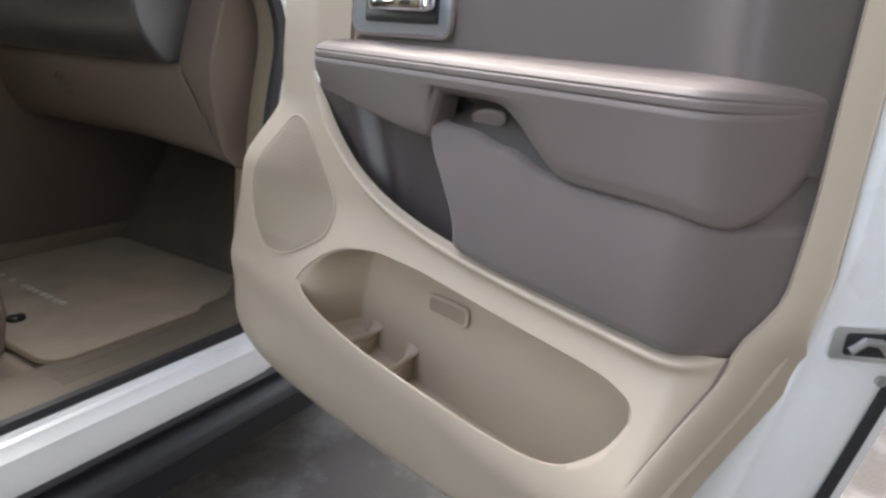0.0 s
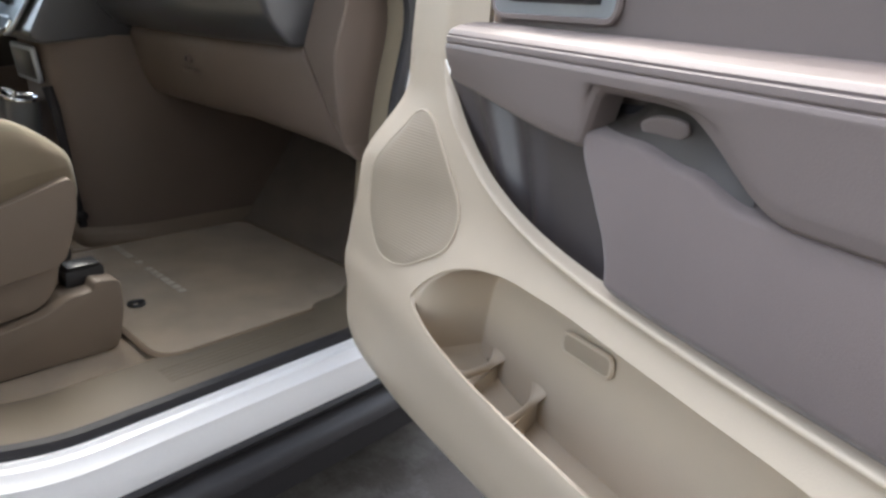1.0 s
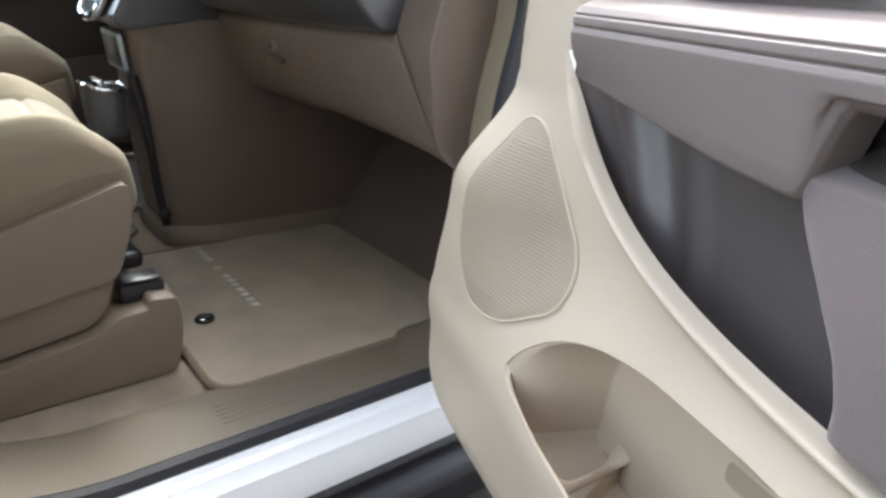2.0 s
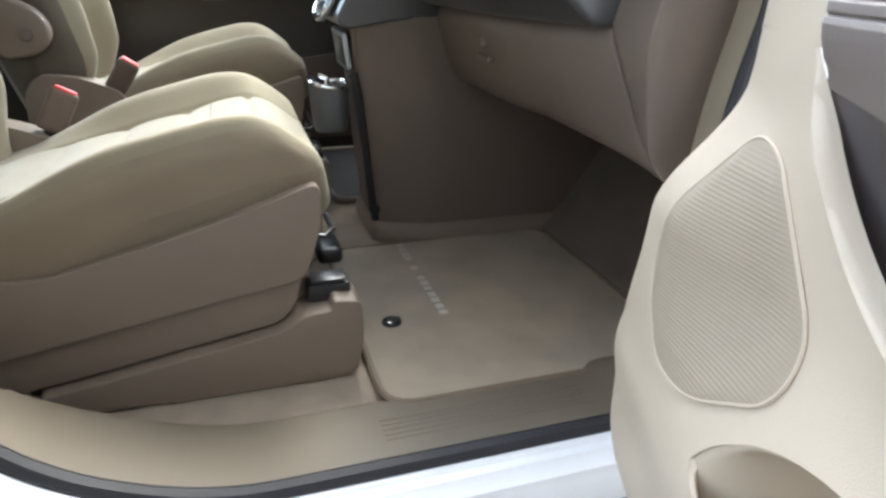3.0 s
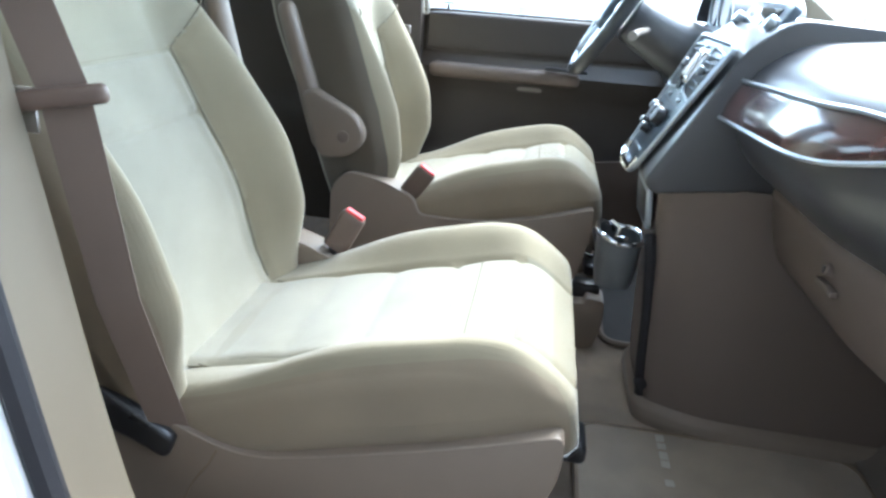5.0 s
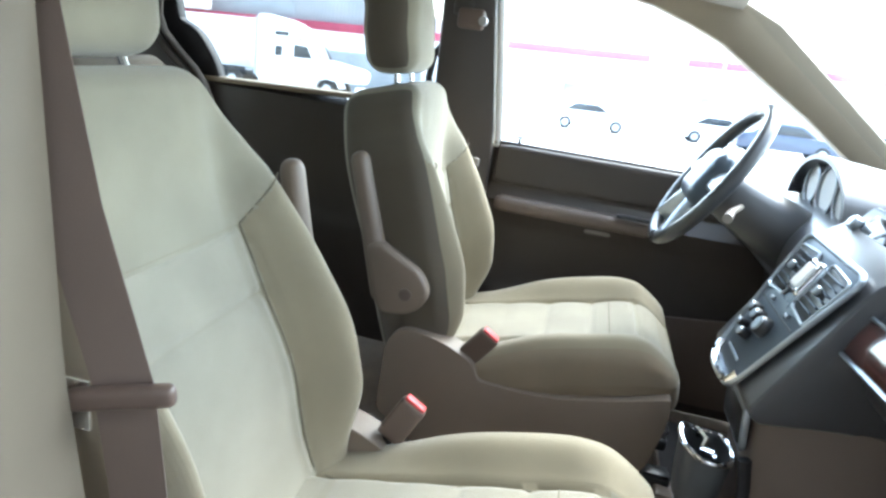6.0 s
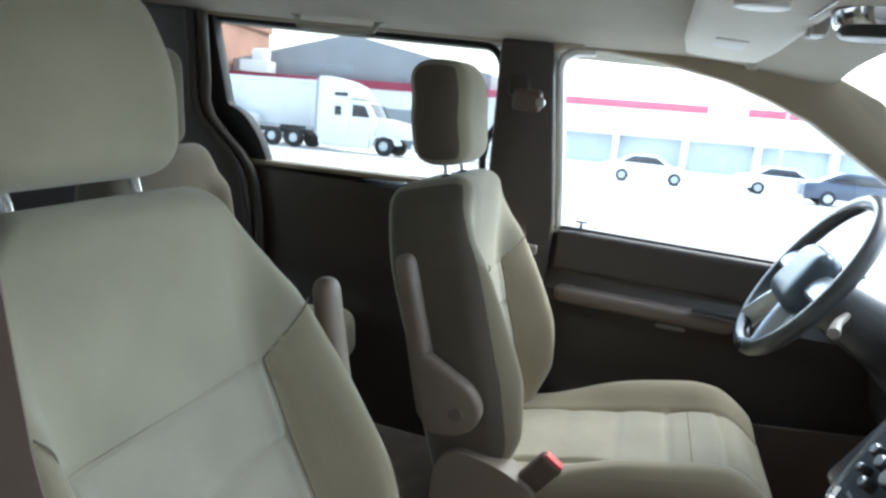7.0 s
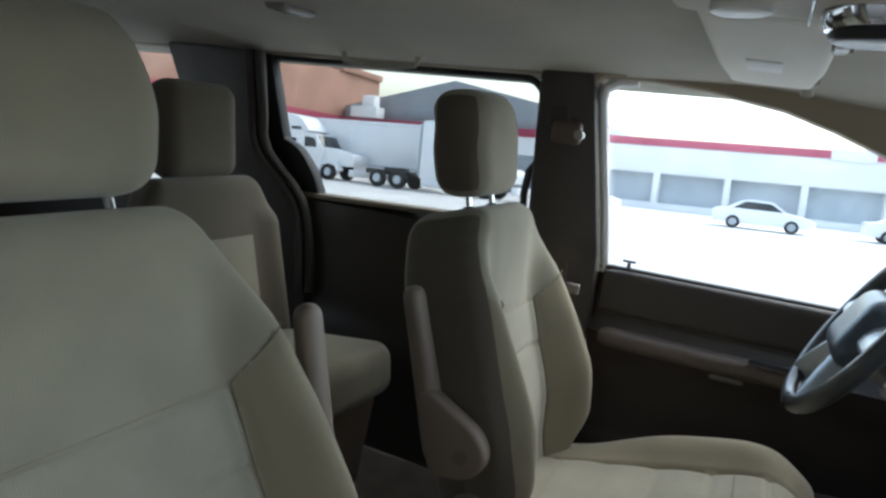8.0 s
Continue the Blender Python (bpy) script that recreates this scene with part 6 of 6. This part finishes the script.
def tractor(x, y, label):
    """A long-nosed sleeper tractor that faces along y; x, y: the middle of its front axle."""
    e = yard_thing("truck", label, "truck", x, y, "parked trucks")
    T = Matrix.Translation((x, y, 0))

    def p(name, bm, mat, lab=""):
        bm.transform(T)
        return part(name, yard(bm), mat, e, lab)

    p("hood", prism(rounded([(-0.9, 0.95, 0.1), (1.55, 0.95, 0.15), (1.75, 1.30, 0.2), (1.65, 1.72, 0.25), (-0.2, 2.05, 0.2), (-0.9, 2.05, 0)], 5), "x", -0.85, 0.85, 0.12, 3), M_TRUCK, "white sloping hood")
    cab = p("cab", prism(rounded([(-2.2, 0.75, 0.05), (-0.7, 0.75, 0.05), (-0.55, 1.95, 0.1), (-1.15, 2.85, 0.25), (-2.2, 2.95, 0)], 5), "x", -1.15, 1.15, 0.10, 3), M_TRUCK, "white cab")
    p("sleeper", prism(rounded([(-4.1, 0.75, 0.05), (-2.15, 0.75, 0), (-2.15, 2.95, 0.05), (-1.55, 3.0, 0.3), (-2.4, 3.85, 0.45), (-3.4, 4.10, 0.3), (-4.1, 4.05, 0.1)], 5), "x", -1.22, 1.22, 0.10, 3), M_TRUCK, "white high-roof sleeper")
    p("door_window", prism(rounded([(-2.0, 2.0, 0.05), (-0.95, 2.0, 0.05), (-1.25, 2.60, 0.08), (-2.0, 2.65, 0.05)], 4), "x", 1.14, 1.17, 0.01), M_WINDOWDARK, "dark side window")
    p("sleeper_window", box(1.21, 1.24, -3.05, -2.65, 2.0, 2.5, 0.02), M_WINDOWDARK, "dark sleeper window")
    p("roof_window", box(1.21, 1.24, -3.1, -2.3, 3.05, 3.25, 0.02), M_WINDOWDARK, "dark roof window")
    p("windscreen", prism(rounded([(-0.62, 2.02, 0.03), (-0.56, 2.02, 0.03), (-1.06, 2.78, 0.03), (-1.12, 2.78, 0.03)], 3), "x", -1.0, 1.0, 0.01), M_WINDOWDARK, "dark windscreen")
    p("bumper", box(-1.15, 1.15, 1.55, 1.95, 0.35, 0.80, 0.08), M_TRUCK, "white bumper")
    p("fender", prism(rounded([(-0.85, 0.55, 0.1), (-0.70, 1.10, 0.3), (0.70, 1.15, 0.3), (0.95, 0.65, 0.1), (0.65, 0.60, 0.1), (0.5, 1.0, 0.2), (-0.5, 1.0, 0.2), (-0.62, 0.55, 0.05)], 4), "x", 0.75, 1.2, 0.03), M_TRUCK, "white front fender")
    p("side_skirt", box(1.0, 1.2, -4.0, -0.9, 0.32, 0.95, 0.06), M_TRUCK, "white side fairing")
    p("fuel_tank", cyl((0.85, -3.9, 0.62), (0.85, -2.2, 0.62), 0.33, n=24, bevel=0.04), M_SILVER, "metal fuel tank")
    p("chassis", box(-0.5, 0.5, -8.2, -3.9, 0.75, 1.05, 0.03), M_GLOSSBLACK, "black chassis rails")
    p("fifth_wheel", box(-0.55, 0.55, -6.9, -5.7, 1.05, 1.22, 0.05), M_GLOSSBLACK, "black coupling plate")
    p("exhaust", cyl((1.1, -4.25, 0.9), (1.1, -4.25, 3.9), 0.075, n=14), M_SILVER, "metal exhaust stack")
    p("mirror", box(1.25, 1.45, -0.85, -0.75, 1.95, 2.55, 0.03), M_TRUCK, "white mirror")
    for yy in (0.0, -5.55, -6.95):
        for sx in (1.05, -1.05):
            w = part("wheel", yard(cyl((x + sx - 0.17, y + yy, 0.53), (x + sx + 0.17, y + yy, 0.53), 0.53, n=28, bevel=0.06)), M_TYRE, e, "black truck tyre")
            part("rim", yard(cyl((x + sx + 0.12 * (1 if sx > 0 else -1), y + yy, 0.53), (x + sx + 0.19 * (1 if sx > 0 else -1), y + yy, 0.53), 0.30, 0.24, n=20, bevel=0.02)), M_SILVER, w, "pale metal rim")
    return e


tractor(-34.2, -13.6, "white long-nosed sleeper tractor parked in the yard")
tractor(-35.4, -25.0, "white tractor unit parked behind another truck")


def trailer(x, y0, y1, label, side=None):
    e = yard_thing("box_trailer", label, "trailer", x, (y0 + y1) / 2, "parked trailers")
    part("body", yard(box(x - 1.25, x + 1.25, y0, y1, 1.15, 3.95, 0.05)), side or M_TRUCK, e, "dark curtain-sided body" if side else "white box body")
    part("top_rail", yard(box(x + 1.2, x + 1.30, y0, y1, 3.80, 4.02, 0.02)), M_TRUCK, e, "white top rail")
    part("end_post", yard(box(x + 1.2, x + 1.30, y1 - 0.12, y1 + 0.04, 1.15, 4.0, 0.02)), M_TRUCK, e, "white end post")
    k = int((y1 - y0) / 0.9)
    for i in range(1, k):
        yy = mix(y0, y1, i / k)
        part("side_post", yard(box(x + 1.25, x + 1.275, yy - 0.02, yy + 0.02, 1.2, 3.9, 0.005)), M_TRUCK, e)
    part("rail", yard(box(x + 1.2, x + 1.29, y0, y1, 1.10, 1.22, 0.01)), M_SILVER, e, "metal lower rail")
    for yy in (y0 + 1.0, y0 + 2.3):
        yard_wheel(e, x + 1.0, yy, 0.52, 0.3)
    part("landing_leg", yard(box(x + 0.8, x + 0.95, y1 - 2.6, y1 - 2.4, 0.0, 1.15, 0.01)), M_GLOSSBLACK, e, "black landing leg")
    part("open_door", yard(box(x + 1.26, x + 1.30, y1 - 1.3, y1 - 0.2, 1.7, 3.3, 0.01)), M_OPENING, e, "dark side door opening")
    return e


trailer(-37.6, -29.5, -17.3, "white box trailer parked behind the trucks")
trailer(-35.2, -41.0, -29.6, "dark curtain-sided trailer with a white frame", M_OPENING)


def shed(name, label, x, y0, y1, h0, apex, ya, h1):
    e = yard_thing(name, label, "building", x, (y0 + y1) / 2)
    part("wall", yard(box(x - 26, x, y0, y1, -1, 4.75, 0.05)), M_WALLWHITE, e, "white rendered wall")
    part("band", yard(box(x - 25.9, x + 0.12, y0, y1, 4.70, 5.35, 0.02)), M_STRIPE, e, "crimson painted band")
    part("gable", yard(prism([(y0, 5.35), (y1, 5.35), (y1, h1), (ya, apex), (y0, h0)], "x", x - 26, x - 0.8, 0.05)), M_ROOFGREY, e, "grey sheet gable and roof")
    return e


warehouse = shed("warehouse", "white warehouse with crimson band and grey gabled roof", -52.0, -37.0, -12.8, 6.5, 9.2, -25.6, 6.6)
part("water_tank", yard(join(box(-51.6, -50.2, -34.6, -31.8, 5.35, 6.3, 0.08), box(-51.4, -50.4, -33.6, -32.2, 6.3, 7.3, 0.2))), M_WALLWHITE, warehouse, "white rooftop tanks")
part("roof_window", yard(box(-52.85, -52.75, -30.5, -25.0, 5.6, 6.6, 0.05)), M_OPENING, warehouse, "dark strip window in the gable")
part("loading_gate", yard(box(-52.05, -51.95, -21.5, -13.4, 0.0, 3.2, 0.05)), M_OPENING, warehouse, "dark loading gate")
brick_building = yard_thing("brick_building", "red-brown brick building with a crimson band", "building", -45, -47)
part("wall", yard(box(-59, -24, -70, -37.2, -1, 9.6, 0.05)), M_BRICK, brick_building, "red-brown brick wall")
part("band", yard(box(-59, -23.9, -70, -37.05, 4.6, 5.4, 0.02)), M_STRIPE, brick_building, "crimson painted band")
part("lower_wall", yard(box(-59, -23.92, -70, -37.1, -1, 4.6, 0.02)), M_WALLWHITE, brick_building, "pale lower wall")
part("parapet", yard(box(-59, -52, -44, -36.9, 9.6, 10.2, 0.05)), M_BRICK, brick_building)
for k in range(5):
    part("gate", yard(box(-56 + 6.2 * k, -51.5 + 6.2 * k, -37.2, -37.0, 0, 3.6, 0.03)), M_OPENING, brick_building, "dark loading gate")
depot = yard_thing("depot", "long low white depot with blue-grey bays and crimson band, lightened for glare", "building", -52, 20)
part("wall", yard(box(-60, -52.0, -12.7, 55, 2.70, 4.75, 0.05)), M_WALLWHITE, depot, "white wall over the bays")
part("band", yard(box(-60, -51.9, -12.7, 55, 4.76, 5.32, 0.02)), M_BAND_GLARE, depot, "crimson painted band, lightened for glare")
part("sign", yard(box(-51.92, -51.80, 3.9, 6.6, 4.62, 5.42, 0.03)), M_WALLWHITE, depot, "plain white sign on the band")
part("plinth", yard(box(-60, -51.95, -12.7, 55, -1, 0.45, 0.03)), M_WALLWHITE, depot, "white plinth")
part("back_wall", yard(box(-60, -53.2, -12.7, 55, 0, 3.0, 0.03)), M_BAY_GLARE, depot, "blue-grey bay shutters, lightened for glare")
for k in range(13):
    part("post", yard(box(-53.2, -51.97, -12.7 + 5.05 * k, -12.25 + 5.05 * k, 0.4, 2.75, 0.03)), M_WALLWHITE, depot, "white bay post")


def sedan(x, y, paint, label, group="parked cars"):
    """A saloon car that faces along y."""
    e = yard_thing("car", label, "car", x, y, group)
    T = Matrix.Translation((x, y, 0))

    def p(name, bm, mat, lab="", parent=None):
        bm.transform(T)
        return part(name, yard(bm), mat, parent or e, lab)

    body = rounded([(-2.2, 0.28, 0.1), (2.25, 0.28, 0.1), (2.30, 0.62, 0.15), (1.55, 0.86, 0.2), (1.05, 0.93, 0.1), (-1.55, 0.98, 0.1), (-2.25, 0.92, 0.15)], 4)
    p("body", prism(body, "x", -0.87, 0.87, 0.10, 3), paint)
    top = rounded([(-1.75, 0.93, 0.05), (1.10, 0.90, 0.05), (0.35, 1.40, 0.2), (-0.85, 1.43, 0.25)], 5)
    p("roof", prism(top, "x", -0.72, 0.72, 0.09, 3), paint)
    p("side_window", prism(rounded([(-1.35, 0.98, 0.04), (0.85, 0.96, 0.04), (0.30, 1.31, 0.08), (-0.80, 1.33, 0.1)], 4), "x", 0.705, 0.735, 0.008), M_WINDOWDARK, "dark side windows")
    for yy in (-1.28, 1.28):
        for sx in (0.80, -0.80):
            w = p("wheel", cyl((sx - 0.10, yy, 0.31), (sx + 0.10, yy, 0.31), 0.31, n=24, bevel=0.03), M_TYRE, "black tyre")
            p("rim", cyl((sx + math.copysign(0.08, sx), yy, 0.31), (sx + math.copysign(0.115, sx), yy, 0.31), 0.20, 0.17, n=18, bevel=0.01), M_SILVER, "pale metal rim", w)
    return e


sedan(-35.0, 0.35, M_TRUCK, "white saloon car parked in the yard")
sedan(-36.0, 6.9, M_TRUCK, "white saloon car parked beside another car")
sedan(-31.0, 8.9, M_NAVY, "dark blue saloon car parked in the yard")
sedan(-38.5, -9.6, M_TRUCK, "white car parked in front of the warehouse")
sedan(-36.5, 15.0, M_TRUCK, "white saloon car at the end of the row")
lamp_post = yard_thing("lamp_post", "slim pale lamp post in the yard", "lamp post", -40, 7.2)
part("pole", yard(cyl((-40, 7.2, 0), (-40, 7.2, 6.5), 0.09, 0.06, n=12)), M_SILVER, lamp_post)
part("lamp_head", yard(soft((0.9, 0.3, 0.14), 0.06, 8, m=Matrix.Translation((-39.7, 7.2, 6.55)))), M_SILVER, lamp_post)

# unseen plain wall behind the camera, added to hold back skylight from the right
solid("wall_skyblock", yard(box(2.35, 2.65, -3.2, 12, -0.4, 6.6, 0.03)), M_WALLGREY, "unseen plain grey wall added to block skylight", "wall", "structure")
